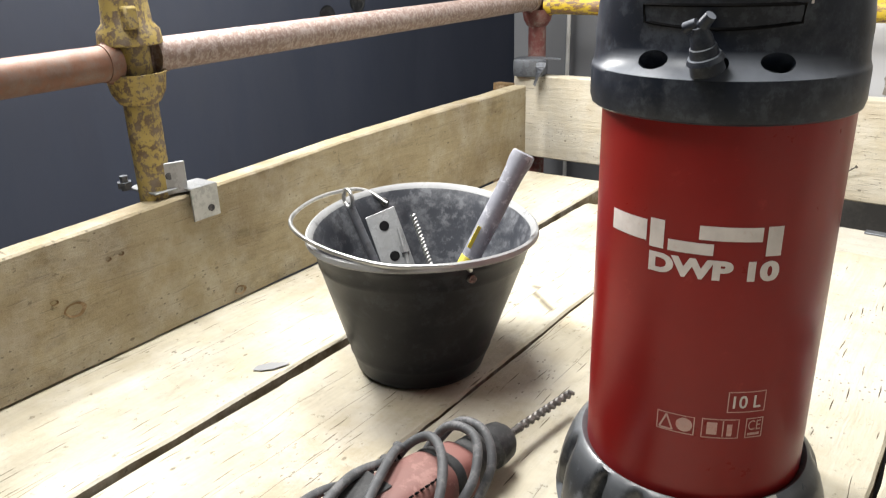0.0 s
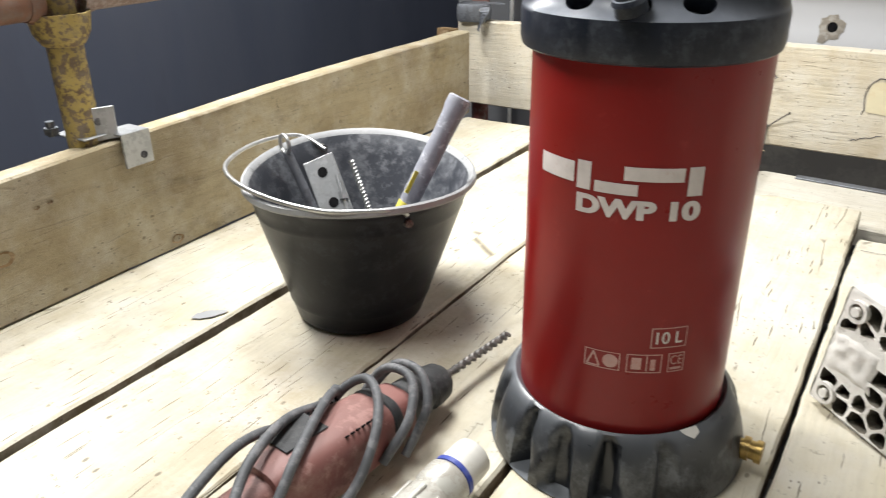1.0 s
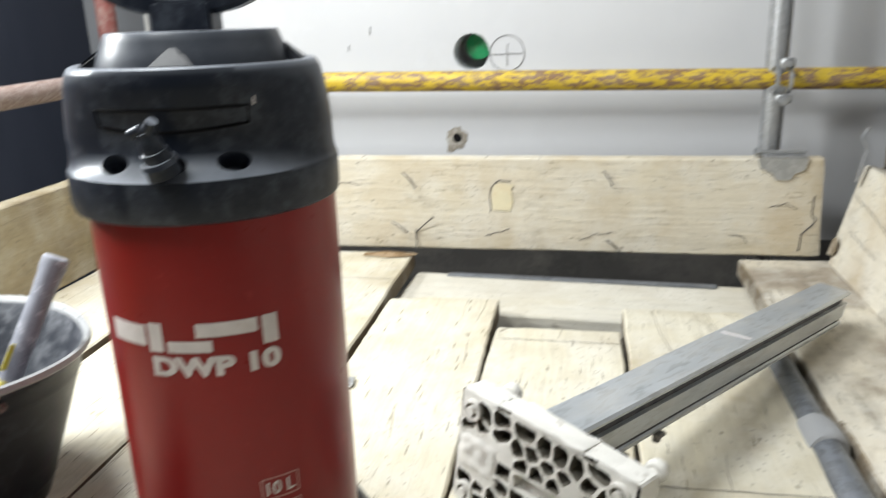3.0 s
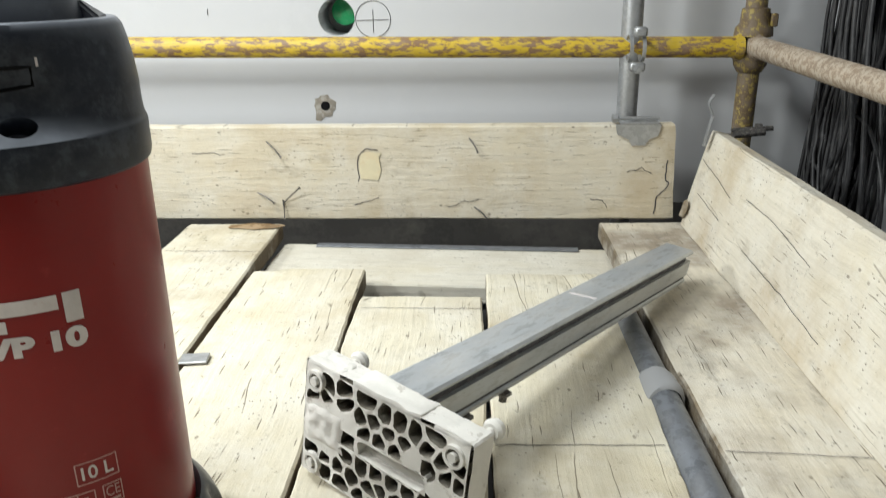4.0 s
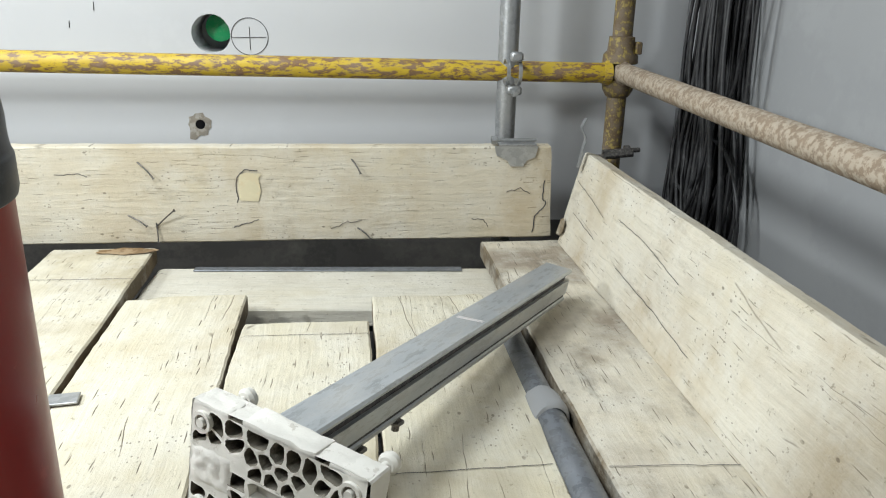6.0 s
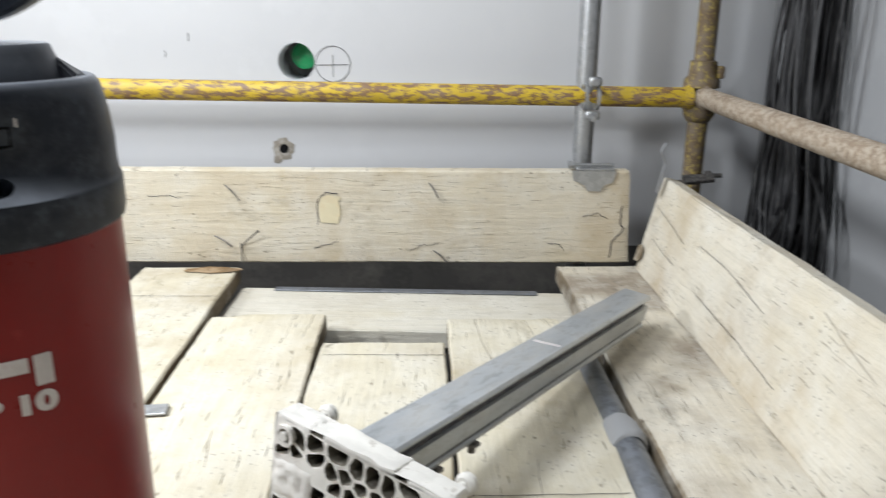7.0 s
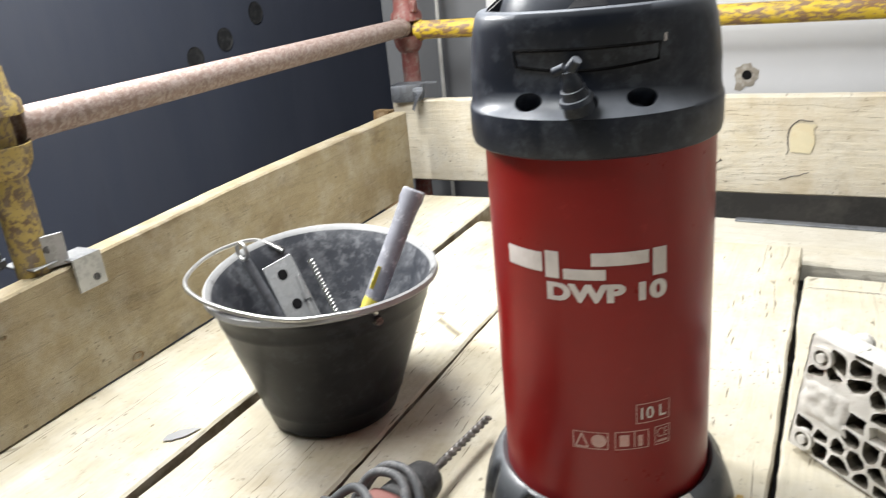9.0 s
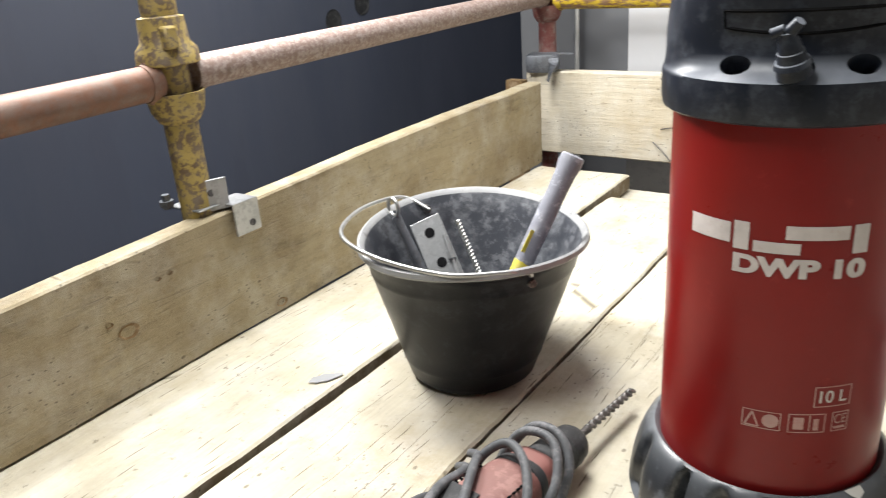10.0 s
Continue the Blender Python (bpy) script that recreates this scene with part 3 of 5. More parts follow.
BACK_Y = 1.149
back = edge_board("toe_board", (-0.880, BACK_Y, 0.0015), (0.858, BACK_Y, 0.0015), (-1, 0.0), TOE_B, "pale weathered plank toe board with bent nails", 5)
for v in back.children[0].data.vertices:
    # its far end is cut aslant
    v.co.x -= 0.06 * v.co.z * max(0.0, (v.co.x - 0.70) / 0.158)
for b, t in (((0.378, BACK_Y, 0.196), (0.398, BACK_Y - 0.012, 0.165)), ((-0.092, BACK_Y, 0.19), (-0.058, BACK_Y - 0.012, 0.156)), ((-0.065, BACK_Y, 0.040), (-0.018, BACK_Y - 0.022, 0.084)), ((-0.064, BACK_Y, 0.050), (-0.061, BACK_Y - 0.010, 0.006)), ((0.39, BACK_Y, 0.032), (0.42, BACK_Y - 0.012, 0.008)), ((-0.124, BACK_Y, 0.068), (-0.084, BACK_Y - 0.008, 0.044)),
             ((-0.49, BACK_Y, 0.185), (-0.462, BACK_Y - 0.014, 0.143)), ((-0.50, BACK_Y, 0.088), (-0.445, BACK_Y - 0.02, 0.10)), ((-0.52, BACK_Y, 0.055), (-0.47, BACK_Y - 0.012, 0.012))):
    nail(back, b, t)
bm = bmesh.new()
rim = [bm.verts.new((0.149 + 0.024 * cx, BACK_Y - 0.0025, 0.132 + 0.034 * cz)) for cx, cz in ((-1, -0.9), (0.7, -1.0), (1, -0.3), (0.8, 0.6), (1.1, 0.9), (-0.2, 1.0), (-0.9, 0.85), (-1.1, 0.1))]
bm.faces.new(rim)
part("bare_patch", bm, PATCH, back, "pale patch where a splinter broke out")


def crack(parent, pts, r=0.0016):
    """An open split in a board, seen as a thin dark ragged line."""
    bm = bmesh.new()
    line = [Vector(p) for p in pts]
    rough = []
    for a, b in zip(line, line[1:]):
        for k in range(5):
            q = a.lerp(b, k / 5)
            j = 0.0022
            rough.append(q + Vector((random.uniform(-j, j), 0, random.uniform(-j, j))))
    rough.append(line[-1])
    k = len(rough)
    sweep(bm, rough, [(0.6 * r * c, 0.0006 * s) for c, s in ((1, 0), (0, 1), (-1, 0), (0, -1))], False, (0, 1, 0))
    part("split", bm, INK, parent, "dark open split")


Y1 = BACK_Y - 0.001
crack(back, ((0.832, Y1, 0.142), (0.83, Y1, 0.10), (0.84, Y1, 0.085), (0.815, Y1, 0.055), (0.81, Y1, 0.015)), 0.0022)
crack(back, ((0.120, Y1, 0.095), (0.119, Y1, 0.15), (0.137, Y1, 0.172), (0.167, Y1, 0.17)), 0.0016)
crack(back, ((0.108, Y1, 0.038), (0.135, Y1, 0.045), (0.165, Y1, 0.055)), 0.0014)
crack(back, ((0.74, Y1, 0.115), (0.775, Y1, 0.125), (0.80, Y1, 0.112)), 0.0012)
crack(back, ((0.33, Y1, 0.03), (0.36, Y1, 0.045), (0.40, Y1, 0.05)), 0.001)
crack(back, ((0.66, Y1, 0.05), (0.69, Y1, 0.05), (0.70, Y1, 0.03)), 0.0012)
crack(back, ((-0.27, Y1, 0.16), (-0.22, Y1, 0.165), (-0.20, Y1, 0.158)), 0.0012)
bm = bmesh.new()
prof = [(-0.055, 0.0), (0.048, 0.0), (0.042, -0.026), (0.022, -0.034), (0.014, -0.048), (-0.016, -0.048), (-0.024, -0.034), (-0.050, -0.022)]
f = [bm.verts.new((x, -0.0035, z)) for x, z in prof]
g = [bm.verts.new((x, 0.0, z)) for x, z in prof]
bm.faces.new(f), bm.faces.new(g[::-1])
for k in range(len(prof)):
    j = (k + 1) % len(prof)
    bm.faces.new((f[k], g[k], g[j], f[j]))
box(bm, (0.09, 0.05, 0.004), (0.0, 0.022, 0.0025), None, 0.001)
rod(bm, (-0.062, 0.01, 0.012), (0.045, 0.01, 0.012), 0.004, seg=8)
rod(bm, (-0.062, 0.01, 0.012), (-0.05, 0.01, 0.012), 0.010, seg=6)
clip = tagged(part("toe_board_clip", bm, GALV, smooth=35), "galvanised clip hooked over the toe board below the post", "clip")
clip.matrix_world = pose(0.764, BACK_Y - 0.001, TOE_H + 0.003)

left = edge_board("toe_board", (-0.728, -1.2, 0.0065), (-0.773, 1.035, 0.0065), (-1, 0.0), TOE_L, "tan plywood-faced toe board with knots and stains", 8, 0.0, 0.211)
for v in left.children[0].data.vertices:
    # worn lower towards its near end
    v.co.z -= 0.030 * max(0.0, 0.4 - v.co.y) * max(0.0, v.co.z / 0.21) if v.co.y > -0.6 else 0.030 * max(0.0, v.co.z / 0.21)
right = edge_board("toe_board", (0.850, -1.1, 0.0015), (0.862, 1.125, 0.0015), (1, 0.056), TOE_R, "pale leaning plank toe board with a rounded end", 11, 0.02)


def split_along(parent, line, r):
    """A thin dark split in the leaning board, through (y, z) points of its face."""
    bm = bmesh.new()
    pts = []
    for (y0, z0), (y1, z1) in zip(line, line[1:]):
        for k in range(8):
            z = z0 + (z1 - z0) * k / 8 + random.uniform(-0.0011, 0.0011)
            pts.append(Vector((0.8555 + 0.251 * z, y0 + (y1 - y0) * k / 8, z)))
    sweep(bm, pts, [(0.0006, 0), (0, r), (-0.0006, 0), (0, -r)])
    part("split", bm, INK, parent, "dark open split")


for line, r in ((((1.09, 0.158), (0.98, 0.146), (0.86, 0.128)), 0.0007), (((0.80, 0.150), (0.66, 0.147), (0.48, 0.128)), 0.0006), (((1.05, 0.092), (0.95, 0.084), (0.88, 0.080)), 0.0006), (((0.74, 0.070), (0.55, 0.064), (0.38, 0.050)), 0.0007)):
    split_along(right, line, r)
bm = bmesh.new()
bm.faces.new([bm.verts.new((0.8540 + 0.251 * z, y, z)) for y, z in ((1.112, 0.022), (1.085, 0.026), (1.072, 0.040), (1.076, 0.060), (1.094, 0.066), (1.110, 0.058))])
part("notch", bm, EDGE, right, "dark worn notch at the board's end")


def bracket(m, label):
    """Bent zinc clip over the top of a board."""
    ob = thing("toe_board_bracket", m, label, "bracket", "board brackets")
    bm = bmesh.new()
    line = [(0.004, -0.044), (0.004, 0.0035), (-0.040, 0.0035)]
    for (a, b), (c, d) in zip(line, line[1:]):
        vs = [bm.verts.new((x, y, z)) for y in (-0.024, 0.024) for x, z in ((a, b), (c, d))]
        bm.faces.new((vs[0], vs[1], vs[3], vs[2]))
    bmesh.ops.remove_doubles(bm, verts=bm.verts, dist=1e-5)
    bmesh.ops.solidify(bm, geom=bm.faces[:], thickness=0.003)
    part("hook", bm, GALV, ob)
    bm = bmesh.new()
    box(bm, (0.07, 0.05, 0.003), (-0.048, -0.045, 0.0075), None, 0.001)
    box(bm, (0.003, 0.050, 0.048), (-0.018, -0.040, 0.024), Matrix.Rotation(radians(-22), 3, "Z"), 0.001)
    part("plate", bm, GALV, ob)
    for x, y, z in ((0.0085, 0.008, -0.030), (-0.0155, -0.040, 0.028)):
        bm = bmesh.new()
        rod(bm, (x - 0.003, y, z), (x, y, z), 0.0055, seg=14)
        part("bolt_hole", bm, INK, ob)
    for x, y in ((-0.074, -0.078), (-0.066, -0.012)):
        bm = bmesh.new()
        rod(bm, (x, y, 0.008), (x, y, 0.03), 0.006, seg=10)
        rod(bm, (x, y, 0.012), (x, y, 0.021), 0.011, seg=6)
        part("bolt", bm, GALV_D, ob, smooth=30)
    return ob


bracket(pose(-0.7485, 0.020, 0.2085, 0, 0, 1), "zinc-plated bent bracket hooked over the toe board")
# hook of sheet steel at the end of the leaning board, with a chain link
ob = thing("sheet_hook", pose(0.905, 1.09, TOE_H), "bent sheet steel hook at the end of the leaning board", "bracket")
bm = bmesh.new()
sweep(bm, smooth_line([(-0.012, 0.0, -0.035), (-0.004, 0.0, 0.008), (0.004, 0.01, 0.03), (-0.006, 0.012, 0.055), (0.004, 0.014, 0.075)], 5), [(0.001, 0.008), (-0.001, 0.008), (-0.001, -0.008), (0.001, -0.008)], False, (0, 1, 0))
part("strap", bm, GALV, ob)
bm = bmesh.new()
box(bm, (0.07, 0.03, 0.006), (0.085, 0.12, -0.036), None, 0.001)
rod(bm, (0.085, 0.12, -0.024), (0.178, 0.115, -0.018), 0.006, seg=8)
rod(bm, (0.140, 0.118, -0.020), (0.153, 0.117, -0.019), 0.013, seg=6)
rod(bm, (0.085, 0.10, -0.030), (0.155, 0.10, -0.024), 0.008, seg=10)
part("bolted_clip", bm, DSTEEL, ob, smooth=30)
# clip at the far left corner
ob = thing("corner_clip", pose(-0.80, 1.13, TOE_H), "dark steel clip wrapped over the corner of the toe boards", "clip")
bm = bmesh.new()
box(bm, (0.085, 0.06, 0.05), (-0.035, 0.03, 0.022), Matrix.Rotation(radians(15), 3, "Z"), 0.012, 2)
part("clip_body", bm, GALV_D, ob, smooth=40)
bm = bmesh.new()
sweep(bm, smooth_line([(0.0, -0.01, -0.02), (0.01, 0.0, 0.02), (0.012, 0.02, 0.045), (0.05, 0.04, 0.045)], 5), [(0.014, 0.001), (-0.014, 0.001), (-0.014, -0.001), (0.014, -0.001)])
part("strap", bm, GALV_D, ob)
bm2 = plank_mesh(0.3, 0.05, 0.036, 31, 0.002, 0, 10)
bmesh.ops.transform(bm2, matrix=pose(-0.905, 1.12, -0.10, 90, 0, 0), verts=bm2.verts)
tagged(part("board_offcut", bm2, STAIN), "short tan wooden offcut standing behind the corner", "wood offcut")

# knots and marks on the left board
for y, z, r in ((-0.205, 0.098, 0.011), (-0.23, 0.118, 0.004), (-0.145, 0.15, 0.003), (0.07, 0.022, 0.008), (-0.125, 0.152, 0.003)):
    x = -0.7515 - 0.020 * y
    bm = bmesh.new()
    c = bm.verts.new((x - 0.004, y, z))
    rimv = [bm.verts.new((x + 0.0008, y + r * 1.5 * (1 + 0.3 * noise.noise((k, z * 50, 1))) * math.cos(k), z + r * (1 + 0.3 * noise.noise((k, y * 50, 2))) * math.sin(k))) for k in (2 * math.pi * q / 14 for q in range(14))]
    for k in range(14):
        bm.faces.new((c, rimv[k], rimv[(k + 1) % 14]))
    part("knot", bm, STAIN, left, "dark knot")

# ---- deck boards ----
BOARD_T = 0.038


def deck_board(x0a, x1a, y0, x0b, x1b, y1, z, seed, label, notch=0.0, thick=BOARD_T, material=None):
    """A deck board from its near end (x0a to x1a at y0) to its far end (x0b to x1b at y1)."""
    ob = thing("deck_board", pose((x0a + x1a) / 2, y0, z, 0, 0, -math.degrees(math.atan2((x0b + x1b - x0a - x1a) / 2, y1 - y0))), label, "scaffold board", "deck boards")
    bm = plank_mesh(y1 - y0, (x1a - x0a + x1b - x0b) / 2, thick, seed, 0.0032, notch, 110)
    plank = part("plank", bm, material or DECK, ob, smooth=35)
    # long sides get the darker tone, so the gaps' shade is painted on
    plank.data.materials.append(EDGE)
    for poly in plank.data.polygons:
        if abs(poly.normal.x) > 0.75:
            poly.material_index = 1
    return ob


deck_board(-0.741, -0.497, -1.5, -0.774, -0.528, 1.02, 0.004, 21, "cream weathered deck board along the tan toe board")
deck_board(-0.486, -0.270, -1.5, -0.513, -0.288, 0.86, 0.0, 22, "cream weathered deck board with fine cracks")
deck_board(-0.2665, -0.048, -1.5, -0.286, -0.062, 1.125, 0.0, 23, "cream deck board with a brown stain at its end")
deck_board(-0.042, 0.180, -1.5, -0.050, 0.173, 0.832, 0.0, 24, "cream heavily cracked deck board with a broken corner", 0.02, material=DECK_OLD)
deck_board(0.1845, 0.4005, -1.5, 0.178, 0.406, 0.694, 0.0, 25, "cream deck board with a worn end")
deck_board(0.4055, 0.622, -1.5, 0.411, 0.632, 0.805, 0.0, 26, "cream deck board with a saw mark across it")
deck_board(0.692, 0.895, -1.5, 0.682, 0.885, 1.135, 0.0, 27, "cream deck board with dark scuffs along the leaning toe board", material=DECK_G)
ob = thing("cross_board", pose(-0.06, 0.978, -0.041, 0, 0, -93), "grey-cream cross board lying lower at the deck's end", "scaffold board")
part("plank", plank_mesh(0.75, 0.235, 0.036, 28, 0.003, 0, 60), DECKX, ob, smooth=35)
bm = bmesh.new()
box(bm, (0.60, 0.022, 0.003), (0.38, 0.104, 0.0015), None, 0.0008)
bmesh.ops.transform(bm, matrix=pose(0, 0, 0, 0, 0, 90), verts=bm.verts)
ob2 = part("metal_band", bm, GALV_D, ob, "dull grey metal band along the edge")
ob2.matrix_local = pose(0, 0, 0.001)
ob = thing("end_board", pose(-0.70, 0.94, -0.041, 0, 0, -89), "short grey cross board at the deck's corner", "scaffold board")
part("plank", plank_mesh(0.44, 0.20, 0.036, 29, 0.004, 0, 40), DECKX, ob, smooth=35)


# ---- water tank ----
TANK = pose(0.018, 0.006, 0.002)
TR = 0.101
tank = thing("water_tank", TANK, "red pressurised water tank with black plastic cap and foot", "water tank")
bm = bmesh.new()
lathe(bm, [(TR - 0.006, 0.06), (TR, 0.066), (TR, 0.415), (TR - 0.004, 0.418)], 96)
part("cylinder", bm, RED, tank, "scuffed red lacquered steel cylinder", smooth=40)

# foot: flared, with flutes pressed into its skirt
bm = bmesh.new()
seg = 144
prof = [(0.094, 0.060), (0.1030, 0.071), (0.1065, 0.0735), (0.1095, 0.072), (0.1150, 0.066), (0.1200, 0.056), (0.1245, 0.043), (0.1280, 0.028), (0.1305, 0.012), (0.1315, 0.003), (0.131, 0.0), (0.10, 0.0)]
loops = []
for r, z in prof:
    loop = []
    for k in range(seg):
        a = 2 * math.pi * k / seg
        deg = math.degrees(a)
        rr = r
        if 0.001 < z < 0.069 and r > 0.108:
            for centre, wide, deep in ((246, 4.2, 0.024), (266, 5.5, 0.016), (287, 5.5, 0.020), (312, 5, 0.010), (214, 6, 0.008), (150, 8, 0.012), (60, 8, 0.012), (20, 8, 0.008)):
                d = abs((deg - centre + 180) % 360 - 180)
                rr -= deep * math.exp(-(d / (wide * (0.55 + (0.070 - z) * 9))) ** 6) * min(1, (0.070 - z) / 0.012 if z < 0.07 else 0)
        loop.append(bm.verts.new((rr * math.cos(a), rr * math.sin(a), z)))
    loops.append(loop)
for A, C in zip(loops, loops[1:]):
    for k in range(seg):
        bm.faces.new((A[k], A[(k + 1) % seg], C[(k + 1) % seg], C[k]))
part("foot", bm, BLACK_B, tank, "scuffed black plastic foot", smooth=50)
bm = bmesh.new()
for k, rr in enumerate((0.0105, 0.0085, 0.012, 0.0095, 0.0115)):
    rod(bm, (0.118 + 0.006 * k, 0.006, 0.024), (0.124 + 0.006 * k, 0.006, 0.024), rr, seg=18)
part("hose_coupling", bm, BRASS, tank, "brass hose coupling", smooth=40)
bm = bmesh.new()
bm.faces.new([bm.verts.new((math.cos(radians(a)) * r, math.sin(radians(a)) * r, z)) for a, r, z in ((321, 0.1075, 0.0745), (331, 0.1075, 0.0745), (331, 0.1125, 0.0700), (327, 0.1150, 0.0670), (323, 0.1115, 0.0712))])
part("sticker_scrap", bm, CAST, tank, "torn pale sticker scrap")

# cap: lower ring, body with pockets, neck, top plate
CAP = [(0.098, 0.409), (0.1060, 0.404), (0.1088, 0.406), (0.1103, 0.412), (0.1103, 0.434), (0.1100, 0.4365), (0.1094, 0.4380), (0.1088, 0.4395), (0.1084, 0.4410), (0.1081, 0.4425), (0.1079, 0.4440), (0.1077, 0.4455), (0.1076, 0.4470), (0.1075, 0.4485), (0.1074, 0.4500), (0.1074, 0.4515), (0.1073, 0.4530), (0.1073, 0.4545), (0.1073, 0.4560), (0.1073, 0.4600), (0.1074, 0.465), (0.1070, 0.470), (0.1055, 0.485), (0.1030, 0.500), (0.1005, 0.510), (0.0975, 0.5145), (0.0955, 0.5155), (0.0930, 0.5158), (0.0905, 0.5145), (0.0885, 0.500), (0.0810, 0.500), (0.0785, 0.513), (0.0735, 0.526), (0.0705, 0.5325), (0.0690, 0.5370), (0.0675, 0.5390), (0.0, 0.5395)]


def scoop(az, z):
    """How far the cap's front is drawn in over the ledge that carries the pockets."""
    d = abs((az - 281 + 180) % 360 - 180)
    t = min(1, max(0, (z - 0.4365) / 0.024))
    w = (1 - (1 - t) ** 2.4) * (1 if z < 0.468 else max(0, 1 - (z - 0.468) / 0.045))
    return 0.0150 * math.exp(-(d / 52) ** 4) * w


def cap_radius(az, z):
    for (r0, z0), (r1, z1) in zip(CAP[4:], CAP[5:]):
        if z0 <= z <= z1:
            return r0 + (r1 - r0) * (z - z0) / (z1 - z0) - scoop(az, z)
    return 0.1


bm = bmesh.new()
lathe(bm, CAP, 240)
for v in bm.verts:
    q = math.hypot(v.co.x, v.co.y)
    if 0.436 < v.co.z < 0.5142 and q > 0.095:
        k = 1 - scoop(math.degrees(math.atan2(v.co.y, v.co.x)), v.co.z) / q
        v.co.x, v.co.y = v.co.x * k, v.co.y * k


def pocket_place(co, az, zc):
    """Where a point lies in an oval pocket: its offset in degrees, in height, and its share of the oval."""
    d = (math.degrees(math.atan2(co.y, co.x)) - az + 180) % 360 - 180
    e = co.z - zc
    return d, e, math.hypot(d / 7.4, e / 0.0066)


for az, zc in ((254.0, 0.4476), (281.0, 0.4470), (308.5, 0.4476)):
    # oval pockets sunk into the sloping ledge
    faces = []
    for f in bm.faces:
        c = f.calc_center_median()
        if 0.436 < c.z < 0.459 and math.hypot(c.x, c.y) > 0.085 and pocket_place(c, az, zc)[2] < 1:
            faces.append(f)
    inside = set(faces)
    for v in {v for f in faces for v in f.verts}:
        if any(f not in inside for f in v.link_faces):
            d, e, share = pocket_place(v.co, az, zc)
            a, z = az + d / share, zc + e / share
            r = cap_radius(a, z)
            v.co = Vector((r * math.cos(radians(a)), r * math.sin(radians(a)), z))
    bmesh.ops.inset_region(bm, faces=faces, thickness=0.0008)
    core = list({v for f in faces for v in f.verts})
    mid_p = sum((v.co for v in core), Vector()) / len(core)
    push = Vector((-math.cos(radians(az)), -math.sin(radians(az)), -0.9)) * 0.014
    for v in core:
        v.co = mid_p + (v.co - mid_p) * 0.9 + push
cap = part("cap", bm, BLACK, tank, "dusty black plastic cap", smooth=38)
for az in range(4):
    a = radians(285 + 90 * az)
    bm = bmesh.new()
    pts = [(0.074, -0.018, 0.497), (0.074, 0.018, 0.497), (0.0890, 0.027, 0.497), (0.0890, -0.027, 0.497), (0.0715, -0.004, 0.530), (0.0715, 0.004, 0.530), (0.0905, 0.019, 0.5145), (0.0905, -0.019, 0.5145)]
    v = [bm.verts.new((x, y, z)) for x, y, z in pts]
    for q in ((0, 3, 2, 1), (4, 5, 6, 7), (0, 1, 5, 4), (2, 3, 7, 6), (1, 2, 6, 5), (3, 0, 4, 7)):
        bm.faces.new([v[i] for i in q])
    bmesh.ops.bevel(bm, geom=bm.edges[:], offset=0.0028, segments=3, affect="EDGES")
    bmesh.ops.transform(bm, matrix=Matrix.Rotation(a, 4, "Z"), verts=bm.verts)
    part("web", bm, BUCKET, cap, smooth=40)


def on_cap(az, r, z):
    return Vector((r * math.cos(radians(az)), r * math.sin(radians(az)), z))


# raised oblong frame on the cap's front
bm = bmesh.new()
line = []
for k in range(17):
    line.append((247.5 + 69.5 * k / 16, 0.4870))
for k in range(17):
    s = k / 16
    line.append((317.0 - 69.5 * s, 0.4745 - 0.004 * math.sin(math.pi * s)))
sweep(bm, [on_cap(az, cap_radius(az, z) + 0.0002, z) for az, z in line], [(0.0011, 0), (0, 0.0013), (-0.0011, 0), (0, -0.0013)], True)
part("label_frame", bm, HOLE, cap, "thin sunk oblong frame")
bm = bmesh.new()
box(bm, (0.001, 0.0016, 0.006), on_cap(319.5, cap_radius(319.5, 0.490), 0.490), Matrix.Rotation(radians(319.5), 3, "Z"))
part("white_mark", bm, WHITE, cap)
bm = bmesh.new()
box(bm, (0.014, 0.009, 0.006), on_cap(262, 0.084, 0.506), Matrix.Rotation(radians(262), 3, "Z"), 0.002)
part("valve_tab", bm, GRIP_RED, cap, "small red valve tab")
# hose nozzle
o = on_cap(281, 0.1035, 0.4425)
up = (Vector((0, 0, 1)) + on_cap(281, 0.35, 0)).normalized() + Vector((-0.22, 0, 0))
up.normalize()
bm = bmesh.new()
u, v, w = basis(up)
stations = [(0, 0.0125), (0.008, 0.0118), (0.0085, 0.0135), (0.012, 0.0120), (0.0125, 0.0105), (0.019, 0.0095), (0.0195, 0.0085), (0.026, 0.0078), (0.030, 0.0058), (0.034, 0.0055)]
lathe(bm, [(r, z) for z, r in stations] + [(0.0, 0.034)], 24)
bmesh.ops.transform(bm, matrix=Matrix.Translation(o) @ Matrix((u, v, w)).transposed().to_4x4(), verts=bm.verts)
nozzle = part("nozzle", bm, BLACK, tank, "dusty black ribbed hose nozzle", smooth=35)
bm = bmesh.new()
rod(bm, o + up * 0.033 + Vector((-0.010, 0, -0.001)), o + up * 0.036 + Vector((-0.001, 0, 0)), 0.0045, 0.004, 10)
rod(bm, o + up * 0.033 + Vector((0.002, 0, 0.001)), o + up * 0.038 + Vector((0.009, -0.001, 0.004)), 0.0048, 0.004, 10)
part("wing_grip", bm, BLACK, nozzle, smooth=40)
